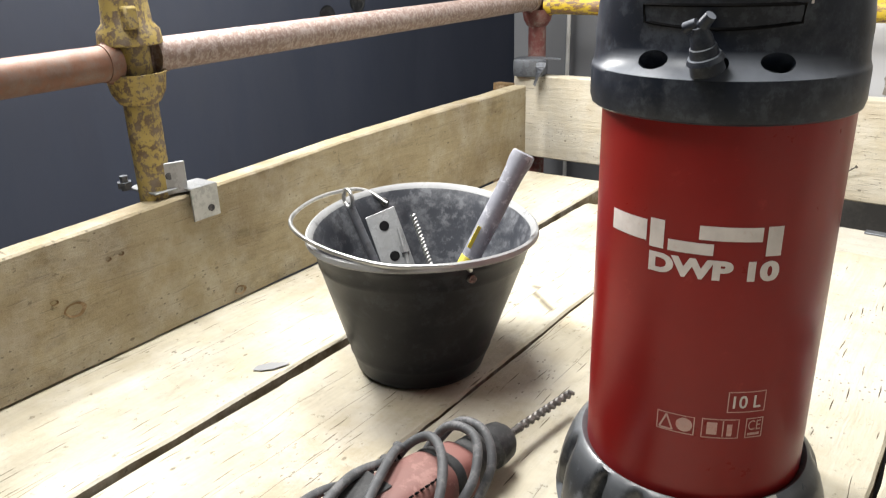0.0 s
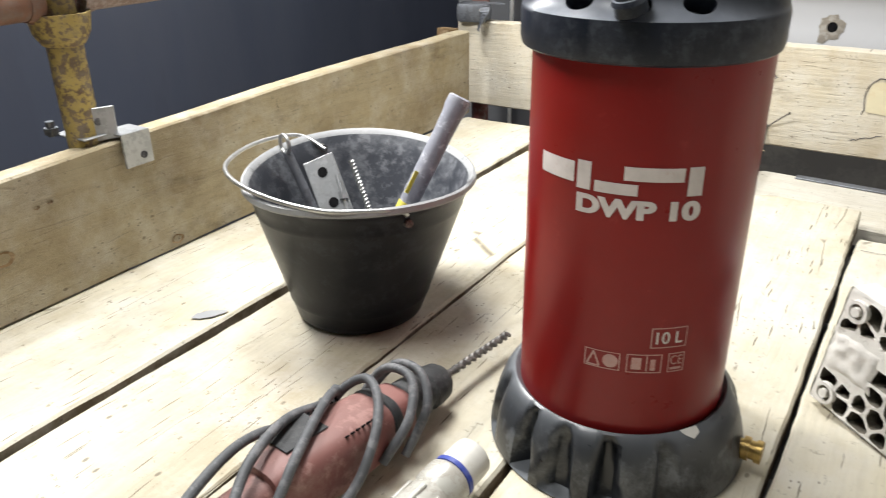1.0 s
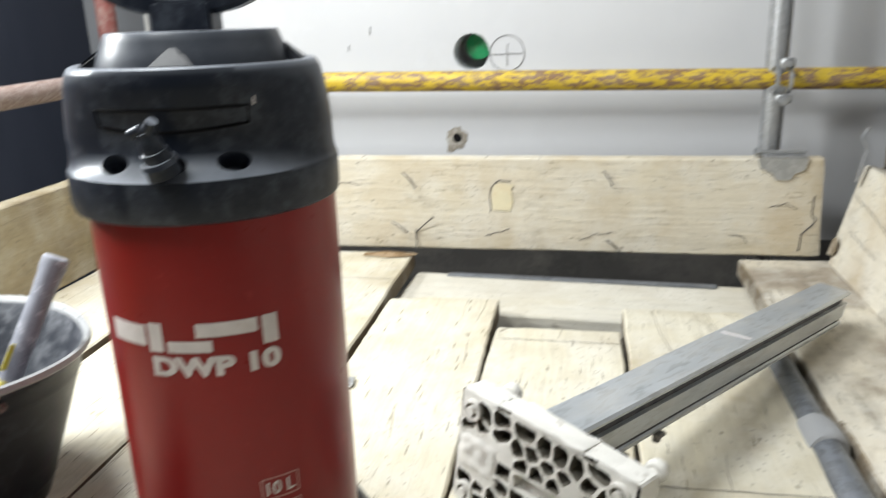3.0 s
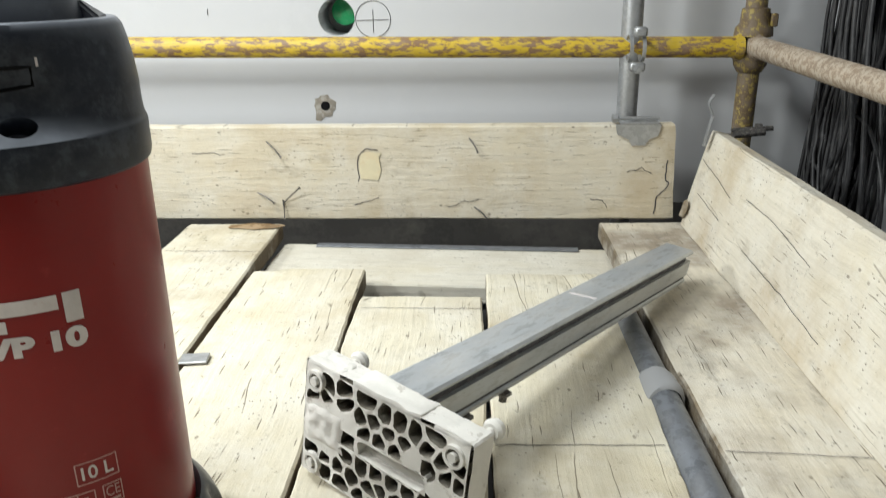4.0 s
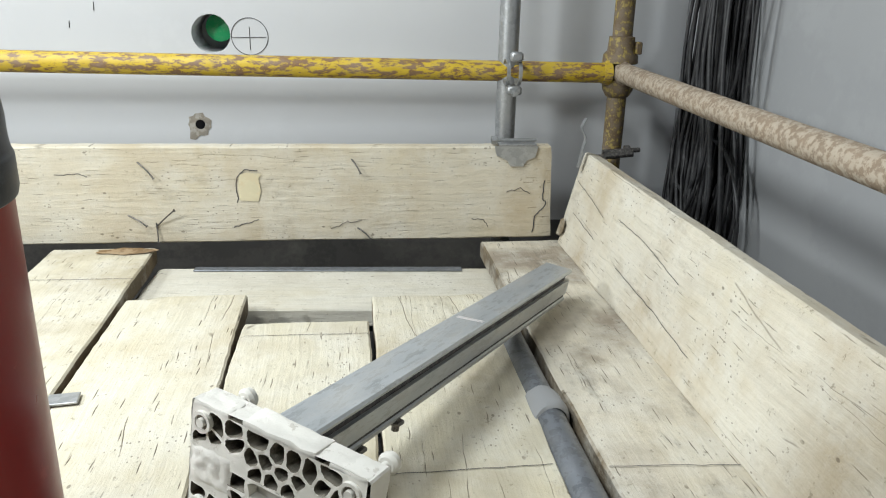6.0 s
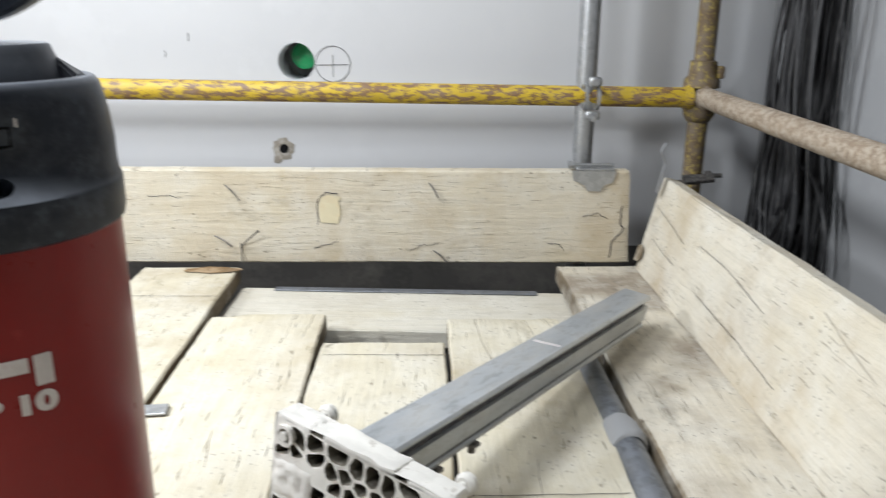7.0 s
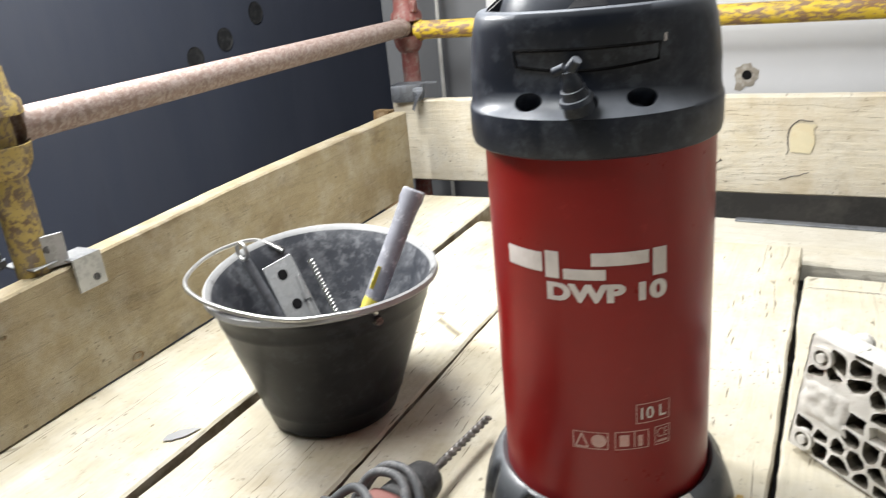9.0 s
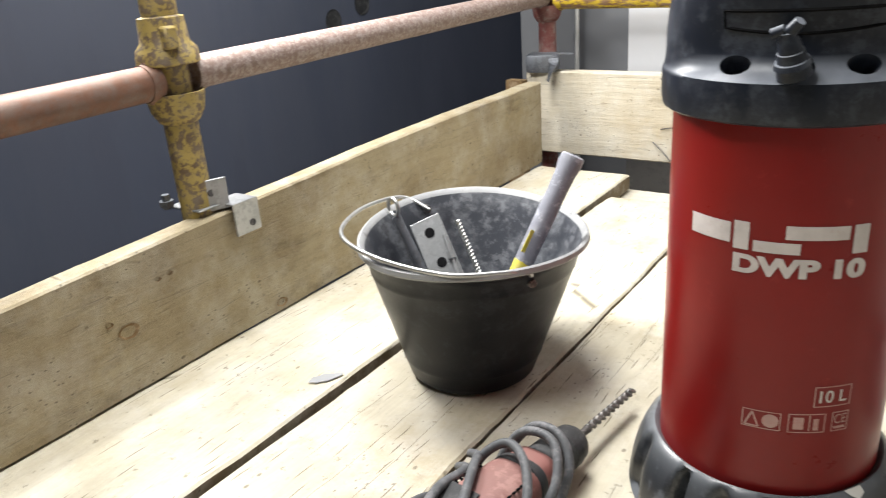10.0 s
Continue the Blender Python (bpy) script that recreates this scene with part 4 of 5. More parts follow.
# pump handle
HZ = -0.006
outer = [(-0.098, 0.608), (-0.090, 0.6185), (-0.06, 0.624), (0.0, 0.6275), (0.06, 0.624), (0.090, 0.6185), (0.098, 0.606), (0.091, 0.594), (0.070, 0.577), (0.040, 0.5625), (0.0, 0.558), (-0.040, 0.5625), (-0.070, 0.577), (-0.091, 0.594)]
bm = bmesh.new()
sec = [(0.0120, 0.0045), (0.0085, 0.0078), (-0.0085, 0.0078), (-0.0120, 0.0045), (-0.0120, -0.0045), (-0.0085, -0.0078), (0.0085, -0.0078), (0.0120, -0.0045)]
ln = [Vector((x * 0.96, 0, z)) for x, _, z in smooth_line([(a, 0, b) for a, b in outer], 6, True)]
sweep(bm, ln, [(b, a) for a, b in sec], True, (0, 1, 0))
handle = part("pump_handle", bm, BLACK, tank, "black loop pump handle with a red end", smooth=40)
fat = [(b * 1.46, a * 1.03) for a, b in sec]
bm = bmesh.new()
sweep(bm, smooth_line([(-0.080, 0, 0.6165), (-0.058, 0, 0.6200), (0.0, 0, 0.6235), (0.058, 0, 0.6200)], 5), fat, False, (0, 1, 0))
part("grip", bm, BLACK, handle, "black grip sleeve", smooth=40)
bm = bmesh.new()
sweep(bm, [Vector((x, 0, z)) for x, z in ((0.059, 0.6199), (0.069, 0.6186), (0.079, 0.6166))], [(a * 1.03, b * 1.03) for a, b in fat], False, (0, 1, 0))
part("red_band", bm, GRIP_RED, handle, "red band on the grip")
bm = bmesh.new()
for x in (-0.042, -0.020, 0.002, 0.024, 0.045):
    box(bm, (0.007, 0.0256, 0.0150), (x, 0, 0.6255 - 0.9 * x * x), None, 0.0015)
part("grip_ribs", bm, HOLE, handle)
bm = bmesh.new()
lathe(bm, [(0.034, 0.536), (0.034, 0.556), (0.032, 0.5615), (0.0, 0.562)], 4)
bmesh.ops.transform(bm, matrix=Matrix.Diagonal((1.0, 0.62, 1, 1)) @ Matrix.Rotation(radians(45), 4, "Z"), verts=bm.verts)
bmesh.ops.bevel(bm, geom=bm.edges[:], offset=0.002, segments=2, affect="EDGES")
part("handle_neck", bm, BLACK, handle, smooth=40)


# the cap sits a little off the cylinder's axis
cap.matrix_local = pose(-0.0030, -0.0008, 0) @ Matrix.Diagonal((0.986, 0.986, 1, 1))
nozzle.matrix_local = pose(-0.0045, 0.0004, 0)
handle.matrix_local = pose(-0.0034, HZ - 0.0008, 0, 0, 0, 8)


# print on the cylinder
def wrap(bm, name, material, r=TR + 0.0006, step=0.006):
    """Bends a flat drawing (x along the skin from azimuth 0, z up) round the cylinder."""
    xs = [v.co.x for v in bm.verts]
    k = math.ceil(min(xs) / step)
    while k * step < max(xs):
        bmesh.ops.bisect_plane(bm, geom=bm.verts[:] + bm.edges[:] + bm.faces[:], plane_co=(k * step, 0, 0), plane_no=(1, 0, 0))
        k += 1
    for v in bm.verts:
        a = v.co.x / TR
        v.co = Vector((r * math.cos(a), r * math.sin(a), v.co.z))
    ob = part(name, bm, material, tank)
    return ob


def skin(az):
    return radians(az) * TR


def flat(bm, az0, z0, az1, z1):
    a, b = skin(az0), skin(az1)
    bm.faces.new([bm.verts.new((x, 0, z)) for x, z in ((a, z0), (b, z0), (b, z1), (a, z1))])


def lettering(text, az0, az1, z0, z1, name, material, bold=0.055):
    cu = bpy.data.curves.new(name, "FONT")
    cu.body = text
    cu.offset = bold
    tmp = bpy.data.objects.new(name, cu)
    scene.collection.objects.link(tmp)
    me = bpy.data.meshes.new_from_object(tmp.evaluated_get(bpy.context.evaluated_depsgraph_get()))
    bpy.data.objects.remove(tmp)
    bpy.data.curves.remove(cu)
    bm = bmesh.new()
    bm.from_mesh(me)
    bpy.data.meshes.remove(me)
    xs, ys = [v.co.x for v in bm.verts], [v.co.y for v in bm.verts]
    for v in bm.verts:
        fx, fy = (v.co.x - min(xs)) / (max(xs) - min(xs)), (v.co.y - min(ys)) / (max(ys) - min(ys))
        v.co = Vector((skin(az0) + fx * (skin(az1) - skin(az0)), 0, z0 + fy * (z1 - z0)))
    return wrap(bm, name, material)


bm = bmesh.new()
for a0, z0, a1, z1 in ((235.5, 0.3060, 257.5, 0.3235), (259.2, 0.3020, 266.2, 0.3260), (268.2, 0.3020, 288.0, 0.3115), (281.5, 0.3145, 308.0, 0.3260), (310.0, 0.3025, 317.0, 0.3265)):
    flat(bm, a0, z0, a1, z1)
wrap(bm, "logo", WHITE)
lettering("DWP 10", 259.6, 317.3, 0.2815, 0.2985, "model_print", WHITE)
lettering("10 L", 304.0, 317.5, 0.1665, 0.1785, "volume_print", WHITE, 0.015)


def frame_print(az0, az1, z0, z1):
    bm = bmesh.new()
    w, h = 0.55, 0.0009
    flat(bm, az0, z0, az1, z0 + h)
    flat(bm, az0, z1 - h, az1, z1)
    flat(bm, az0, z0 + h, az0 + w, z1 - h)
    flat(bm, az1 - w, z0 + h, az1, z1 - h)
    return bm


wrap(frame_print(301.5, 319.8, 0.1625, 0.1825), "volume_frame", PINK)
bm = frame_print(269.9, 287.7, 0.1375, 0.1555)
a, b = skin(271.3), skin(277.6)
for p, q in (((a, 0.1395), ((a + b) / 2, 0.1535)), (((a + b) / 2, 0.1535), (b, 0.1395)), ((a, 0.1395), (b, 0.1395))):
    d = (Vector((q[0], 0, q[1])) - Vector((p[0], 0, p[1]))).normalized() * 0.0008
    nn = Vector((-d.z, 0, d.x))
    P, Q = Vector((p[0], 0, p[1])), Vector((q[0], 0, q[1]))
    bm.faces.new([bm.verts.new(c) for c in (P - nn, Q - nn, Q + nn, P + nn)])
bm.faces.new([bm.verts.new((skin(282.9) + 0.0068 * math.cos(k), 0, 0.1465 + 0.0068 * math.sin(k))) for k in (2 * math.pi * q / 20 for q in range(20))])
wrap(bm, "warning_icon", PINK)
bm = frame_print(290.8, 308.2, 0.1370, 0.1560)
flat(bm, 293.2, 0.1405, 298.0, 0.1525)
flat(bm, 300.4, 0.139, 301.0, 0.1545)
flat(bm, 302.5, 0.1395, 305.0, 0.151)
wrap(bm, "handling_icon", PINK)
wrap(frame_print(311.3, 320.0, 0.1370, 0.1565), "mark_frame", PINK)
lettering("CE", 312.6, 318.8, 0.1445, 0.154, "mark_print", PINK, 0.0)
bm = bmesh.new()
flat(bm, 312.6, 0.1395, 318.6, 0.1420)
wrap(bm, "mark_bar", PINK)

# ---- bucket and what stands in it ----
BK = (-0.383, 0.078)
RIMZ = 0.203
bucket = thing("bucket", pose(*BK, 0.0025), "dusty black rubber builder's bucket with a wire handle", "bucket")
bm = bmesh.new()
seg = 72


def bucket_ring(r, z, pull):
    """Rings of the bucket: round at the foot, drawn out of round at the rim."""
    out = []
    for k in range(seg):
        a = 2 * math.pi * k / seg
        rr = r * (1 + pull * 0.055 * math.cos(2 * (a - radians(132))))
        zz = z + pull * 0.005 * math.cos(2 * (a - radians(132)))
        out.append(bm.verts.new((rr * math.cos(a) + pull * 0.004, rr * math.sin(a) + pull * 0.010, zz)))
    return out


H = RIMZ - 0.0025
prof = [(0.004, 0.010, 0), (0.078, 0.010, 0), (0.0825, 0.018, 0)] + [(0.0825 + (0.1505 - 0.0825) * s, 0.018 + (H - 0.024) * s, s) for s in (0.1, 0.25, 0.4, 0.55, 0.7, 0.85, 1.0)] + [(0.155, H - 0.001, 1), (0.1575, H + 0.001, 1), (0.1605, H - 0.0005, 1), (0.1615, H - 0.006, 1), (0.1590, H - 0.009, 1), (0.1540, H - 0.011, 1)] + [(0.0860 + (0.1530 - 0.0860) * s, (H - 0.010) * s, s) for s in (0.93, 0.865, 0.85, 0.835, 0.7, 0.5, 0.3, 0.18, 0.165, 0.15, 0.05, 0.02)] + [(0.083, 0.0, 0), (0.004, 0.0, 0)]
prof = [(r + (0.0009 if abs(z - (H - 0.010) * 0.85) < 1e-6 or abs(z - (H - 0.010) * 0.165) < 1e-6 else 0), z, p) for r, z, p in prof]
loops = [bucket_ring(r, z, p) for r, z, p in prof]
for A, C in zip(loops, loops[1:]):
    for k in range(seg):
        bm.faces.new((A[k], A[(k + 1) % seg], C[(k + 1) % seg], C[k]))
bm.faces.new(loops[0])
bm.faces.new(loops[-1])
tub = part("body", bm, BUCKET, bucket, smooth=45)
tub.data.materials.append(BUCKET_IN)
tub.data.materials.append(RIM_GREY)
for k, poly in enumerate(tub.data.polygons):
    poly.material_index = 1 if k < 9 * seg else 2 if k < 14 * seg else 0
ears = [Vector((0.138, -0.070, H - 0.022)), Vector((-0.128, 0.087, H - 0.014))]
for e, out in zip(ears, (Vector((0.89, -0.45, 0)), Vector((-0.83, 0.56, 0)))):
    bm = bmesh.new()
    rod(bm, e - out * 0.010, e + out * 0.0025, 0.0060, 0.005, 14)
    rod(bm, e - out * 0.012, e + out * 0.004, 0.0028, seg=8)
    part("rivet", bm, DSTEEL, bucket, "steel eyelet of the handle", smooth=40)
bm = bmesh.new()
hl = [ears[0] + Vector((0.001, -0.004, 0.012)), ears[0] + Vector((-0.001, -0.014, 0.021)), Vector((0.124, -0.106, H + 0.003)), Vector((0.074, -0.142, H + 0.005)), Vector((0.0, -0.146, H + 0.006)), Vector((-0.08, -0.126, H + 0.006)), Vector((-0.136, -0.09, H + 0.007)), Vector((-0.166, -0.03, H + 0.008)), Vector((-0.170, 0.025, H + 0.008)), Vector((-0.153, 0.070, H + 0.004)), ears[1] + Vector((0.012, -0.006, 0.0))]
sweep(bm, smooth_line(hl, 8), ring(0.0030, 10))
part("wire_handle", bm, STEEL, bucket, "thin steel wire handle", smooth=60)


def at_bucket(name, label, category):
    return thing(name, pose(*BK, 0.0), label, category)


# hammer: only its grip end rises out of the bucket
ham = at_bucket("hammer", "grey rubber-gripped hammer standing handle-up in the bucket", "hammer")
top, low = Vector((0.126, 0.066, 0.298)), Vector((0.051, -0.053, 0.060))
d = (low - top).normalized()
L0 = (low - top).length
bm = bmesh.new()
u, v, w = basis(d)
st = [(0.0, 0.0), (0.0, 0.014), (0.002, 0.0165), (0.012, 0.0170), (0.024, 0.0150), (0.05, 0.0140), (0.10, 0.0142), (0.145, 0.0138), (0.148, 0.0128)]
lathe(bm, [(r, z) for z, r in st], 20, squash=(1.0, 0.85))
bmesh.ops.transform(bm, matrix=Matrix.Translation(top) @ Matrix((u, v, w)).transposed().to_4x4(), verts=bm.verts)
part("grip", bm, HANDLE, ham, "worn grey rubber grip", smooth=40)
bm = bmesh.new()
rod(bm, top + d * 0.147, top + d * 0.172, 0.0125, 0.012, 18)
part("collar", bm, YPLAST, ham, "yellow collar", smooth=40)
bm = bmesh.new()
rod(bm, top + d * 0.172, low - d * 0.02, 0.010, seg=14)
part("shaft", bm, DSTEEL, ham, smooth=40)
bm = bmesh.new()
box(bm, (0.075, 0.024, 0.026), low - d * 0.012, Matrix.Rotation(radians(40), 3, "Z"), 0.005, 2)
part("head", bm, DSTEEL, ham, smooth=40)
bm = bmesh.new()
box(bm, (0.001, 0.008, 0.030), top + d * 0.118 - u * 0.0, Matrix((u, v, w)).transposed(), 0.0)
for vv in bm.verts:
    vv.co += Vector((0.0, -0.0128, 0.004))
part("label_strip", bm, YPLAST, ham)


def flat_bar(name, a, b, width, thick, face, material, label, category, holes=()):
    """A flat steel bar from a to b in the bucket."""
    ob = at_bucket(name, label, category)
    a, b = Vector(a), Vector(b)
    w = (b - a).normalized()
    n = (Vector(face) - w * Vector(face).dot(w)).normalized()
    s = w.cross(n)
    bm = bmesh.new()
    box(bm, (width, (b - a).length, thick), (0, 0, 0), None, 0.0008)
    m = Matrix((s, w, n)).transposed().to_4x4()
    m.translation = (a + b) / 2
    bmesh.ops.transform(bm, matrix=m, verts=bm.verts)
    part("bar", bm, material, ob)
    for t in holes:
        bm = bmesh.new()
        c = a.lerp(b, t) + n * (thick / 2 + 0.0004)
        bm.faces.new([bm.verts.new(c + (s * math.cos(k) + w * math.sin(k)) * 0.0075) for k in (2 * math.pi * q / 18 for q in range(18))])
        part("bolt_hole", bm, HOLE, ob)
    return ob


flat_bar("steel_plate", (-0.104, 0.050, 0.186), (-0.030, 0.022, 0.075), 0.046, 0.003, (0.35, -0.85, 0.4), GALV, "flat galvanised steel plate with bolt holes in the bucket", "steel plate", (0.16, 0.50, 0.84))
ob = at_bucket("eye_rod", "grey steel rod with a ring end hooked in the bucket", "rod")
bm = bmesh.new()
rod(bm, (-0.124, 0.012, 0.200), (-0.045, 0.018, 0.035), 0.0066, seg=14)
part("rod", bm, GALV_D, ob, smooth=40)
bm = bmesh.new()
sweep(bm, [Vector((-0.127, 0.011, 0.214)) + Vector((0.012 * math.cos(k), -0.004 * math.cos(k), 0.0125 * math.sin(k))) for k in (2 * math.pi * q / 24 for q in range(24))], ring(0.0028, 8), True, (0, 1, 0))
part("ring", bm, STEEL, ob, smooth=60)


def drill_bit(name, a, b, r, material, parent=None, label="", turns=9, flute=0.75):
    """A masonry bit with a real helical flute."""
    a, b = Vector(a), Vector(b)
    u, v, w = basis(b - a)
    bm = bmesh.new()
    n, s = turns * 10, 12
    loops = []
    for i in range(n + 1):
        p = a.lerp(b, i / n)
        ph = 2 * math.pi * turns * i / n
        loops.append([bm.verts.new(p + (1 if math.cos(2 * (t - ph)) > -0.1 else 1 - flute * 0.5) * r * (math.cos(t) * u + math.sin(t) * v)) for t in (2 * math.pi * k / s for k in range(s))])
    for A, C in zip(loops, loops[1:]):
        for k in range(s):
            bm.faces.new((A[k], A[(k + 1) % s], C[(k + 1) % s], C[k]))
    bm.faces.new(loops[0][::-1]), bm.faces.new(loops[-1])
    return part(name, bm, material, parent, label, smooth=30)


ob = at_bucket("spare_bit", "bright spiral masonry drill bit leaning in the bucket", "drill bit")
drill_bit("spiral", (0.030, 0.035, 0.045), (-0.064, 0.076, 0.182), 0.0045, STEEL, ob, turns=16)
ob = at_bucket("anchor_bolt", "thin steel anchor bolt in the bucket", "bolt")
bm = bmesh.new()
rod(bm, (-0.070, 0.050, 0.168), (-0.010, 0.020, 0.06), 0.0032, seg=10)
rod(bm, (-0.058, 0.044, 0.146), (-0.053, 0.0415, 0.137), 0.0065, seg=6)
part("threaded_rod", bm, GALV, ob, smooth=40)

# ---- power drill with its cable wound round it ----
tip, rear = Vector((-0.147, 0.073, 0.030)), Vector((-0.196, -0.345, 0.044))
ax = (rear - tip).normalized()
DR = Matrix.Translation(tip) @ Matrix((ax.cross(Vector((0, 0, 1))).normalized(), ax, ax.cross(Vector((0, 0, 1))).normalized().cross(ax))).transposed().to_4x4()
drill = thing("power_drill", DR, "faded red corded drill lying with its cable wound round it", "power drill")
drill_bit("drill_bit", (0, 0.0, 0), (0, 0.105, 0), 0.0052, DSTEEL, drill, "dark spiral drill bit", 5)
bm = bmesh.new()
rod(bm, (0, 0.10, 0), (0, 0.132, 0), 0.0045, seg=14)
part("bit_shank", bm, DSTEEL, drill, smooth=40)
bm = bmesh.new()
lathe(bm, [(0.0, 0.0), (0.012, 0.0), (0.0165, 0.003), (0.0215, 0.010), (0.0235, 0.022), (0.0235, 0.032), (0.020, 0.036), (0.020, 0.05), (0.0, 0.05)], 28)
bmesh.ops.transform(bm, matrix=pose(0, 0.098, 0, -90), verts=bm.verts)
part("chuck", bm, CHUCK, drill, "black rubber chuck sleeve", smooth=35)


def loft(stations, n=28, power=2.6):
    """A body along y from sections (y, half width, half height, centre height)."""
    bm = bmesh.new()
    loops = []
    for y, a, b, z in stations:
        loop = []
        for k in range(n):
            t = 2 * math.pi * k / n
            c, s = math.cos(t), math.sin(t)
            loop.append(bm.verts.new((a * math.copysign(abs(c) ** (2 / power), c), y, z + b * math.copysign(abs(s) ** (2 / power), s))))
        loops.append(loop)
    for A, C in zip(loops, loops[1:]):
        for k in range(n):
            bm.faces.new((A[k], A[(k + 1) % n], C[(k + 1) % n], C[k]))
    bm.faces.new(loops[0][::-1]), bm.faces.new(loops[-1])
    return bm


part("gear_neck", loft([(0.138, 0.019, 0.019, 0), (0.142, 0.0225, 0.0225, 0), (0.172, 0.0235, 0.0235, 0), (0.176, 0.021, 0.021, 0)]), CHUCK, drill, smooth=40)
part("housing", loft([(0.170, 0.022, 0.022, 0), (0.174, 0.0265, 0.0265, 0), (0.20, 0.0285, 0.0285, 0.001), (0.215, 0.032, 0.032, 0.001), (0.25, 0.0345, 0.034, 0.002), (0.31, 0.035, 0.0345, 0.002), (0.335, 0.033, 0.033, 0.002), (0.35, 0.026, 0.029, 0.002)], 32, 3.2), DRILLRED, drill, "faded red plastic housing", smooth=35)
part("rear_grip", loft([(0.335, 0.024, 0.026, 0.0), (0.36, 0.021, 0.024, -0.002), (0.44, 0.020, 0.023, -0.006), (0.47, 0.022, 0.025, -0.008), (0.475, 0.016, 0.018, -0.008)], 24, 2.6), DRILLRED, drill, smooth=40)
for side in (-1, 1):
    for k in range(6):
        bm = bmesh.new()
        box(bm, (0.002, 0.0035, 0.011), (side * 0.024, 0.235 + 0.007 * k, 0.0305), Matrix.Rotation(radians(side * 48), 3, "Y"), 0.0006)
        part("vent", bm, HOLE, drill)
part("dark_belt", loft([(0.196, 0.0295, 0.0295, 0.001), (0.198, 0.031, 0.031, 0.001), (0.208, 0.0325, 0.0325, 0.001), (0.210, 0.031, 0.031, 0.001)], 28, 3), CHUCK, drill, smooth=40)
bm = bmesh.new()
box(bm, (0.038, 0.05, 0.001), (0.012, 0.30, 0.0372), None, 0.0004)
part("rating_plate", bm, CHUCK, drill)
loops3 = [
    [(-0.036, 0.235, -0.015), (-0.040, 0.20, 0.020), (-0.018, 0.172, 0.043), (0.018, 0.170, 0.040), (0.039, 0.180, 0.010), (0.042, 0.20, -0.026), (0.044, 0.24, -0.030), (0.046, 0.33, -0.028), (0.03, 0.42, -0.024)],
    [(-0.034, 0.20, -0.028), (-0.034, 0.166, 0.012), (-0.012, 0.150, 0.036), (0.020, 0.152, 0.036), (0.041, 0.168, 0.006), (0.046, 0.19, -0.028), (0.052, 0.27, -0.034), (0.050, 0.40, -0.034)],
    [(-0.044, 0.40, -0.028), (-0.047, 0.30, -0.016), (-0.042, 0.255, 0.018), (-0.020, 0.222, 0.043), (0.012, 0.205, 0.047), (0.036, 0.215, 0.030), (0.046, 0.235, 0.000), (0.047, 0.26, -0.03)],
    [(-0.043, 0.43, -0.020), (-0.035, 0.37, 0.012), (-0.020, 0.325, 0.040), (0.004, 0.28, 0.045), (0.028, 0.238, 0.040), (0.050, 0.206, 0.016), (0.072, 0.195, 0.004)],
    [(-0.045, 0.46, -0.024), (-0.030, 0.41, 0.022), (0.0, 0.36, 0.044), (0.024, 0.30, 0.044), (0.042, 0.245, 0.022), (0.062, 0.215, 0.002), (0.080, 0.207, -0.010)],
    [(-0.02, 0.47, 0.03), (0.008, 0.41, 0.042), (0.032, 0.345, 0.040), (0.047, 0.29, 0.018), (0.052, 0.26, -0.014), (0.060, 0.30, -0.032), (0.058, 0.40, -0.034)],
]
for q in loops3:
    bm = bmesh.new()
    sweep(bm, smooth_line(q, 9), ring(0.0049, 10))
    part("cable_turn", bm, CABLE, drill, "grey rubber cable", smooth=60)
BACK = 0.028
for child in drill.children:
    if child.name.split(".")[0] not in ("drill_bit", "bit_shank"):
        for vv in child.data.vertices:
            vv.co.y += BACK
# plug of the cable, beside the tank
PA, PB = Vector((-0.063, -0.150, 0.040)), Vector((-0.076, -0.285, 0.028))
pw = (PB - PA).normalized()
u, v, w = basis(pw)
plug = thing("plug", Matrix.Translation(PA) @ Matrix((u, v, w)).transposed().to_4x4(), "off-white industrial plug with a blue ring lying against the drill", "plug")
for nm, prof, mt in (("cap_end", [(0.0, 0.0), (0.016, 0.0), (0.0195, 0.003), (0.0205, 0.010), (0.0205, 0.032)], PLUGW), ("blue_ring", [(0.0205, 0.032), (0.0222, 0.0325), (0.0222, 0.0375), (0.0205, 0.038)], BLUE), ("body", [(0.021, 0.038), (0.0235, 0.041), (0.0235, 0.060), (0.021, 0.066), (0.023, 0.072), (0.024, 0.100), (0.020, 0.130), (0.0, 0.132)], PLUGM)):
    bm = bmesh.new()
    lathe(bm, prof, 30)
    part(nm, bm, mt, plug, smooth=35)
for k in range(8):
    a = 2 * math.pi * k / 8
    bm = bmesh.new()
    box(bm, (0.004, 0.006, 0.026), (0.0235 * math.cos(a), 0.0235 * math.sin(a), 0.086), Matrix.Rotation(a, 3, "Z"), 0.0012)
    part("grip_rib", bm, PLUGM, plug)

# ---- drill stand lying on the deck ----
mid = Vector((0.2915, 0.097, 0.1215))
U = Vector((0.467, 0.640, -0.064)).normalized()
E1 = Vector((0.80, -0.585, -0.085))
E1 = (E1 - U * E1.dot(U)).normalized()
E2 = E1.cross(U).normalized()
SM = Matrix((E1, U, E2)).transposed().to_4x4()
SM.translation = mid
stand = thing("drill_stand", SM, "aluminium drill stand with cement-dusted ribbed base plate, lying down", "drill stand")
PW, PT, PB_ = 0.112, 0.017, -0.119
rng = random.Random(4)
bm = bmesh.new()
RIB, DEEP = 0.0016, 0.0300


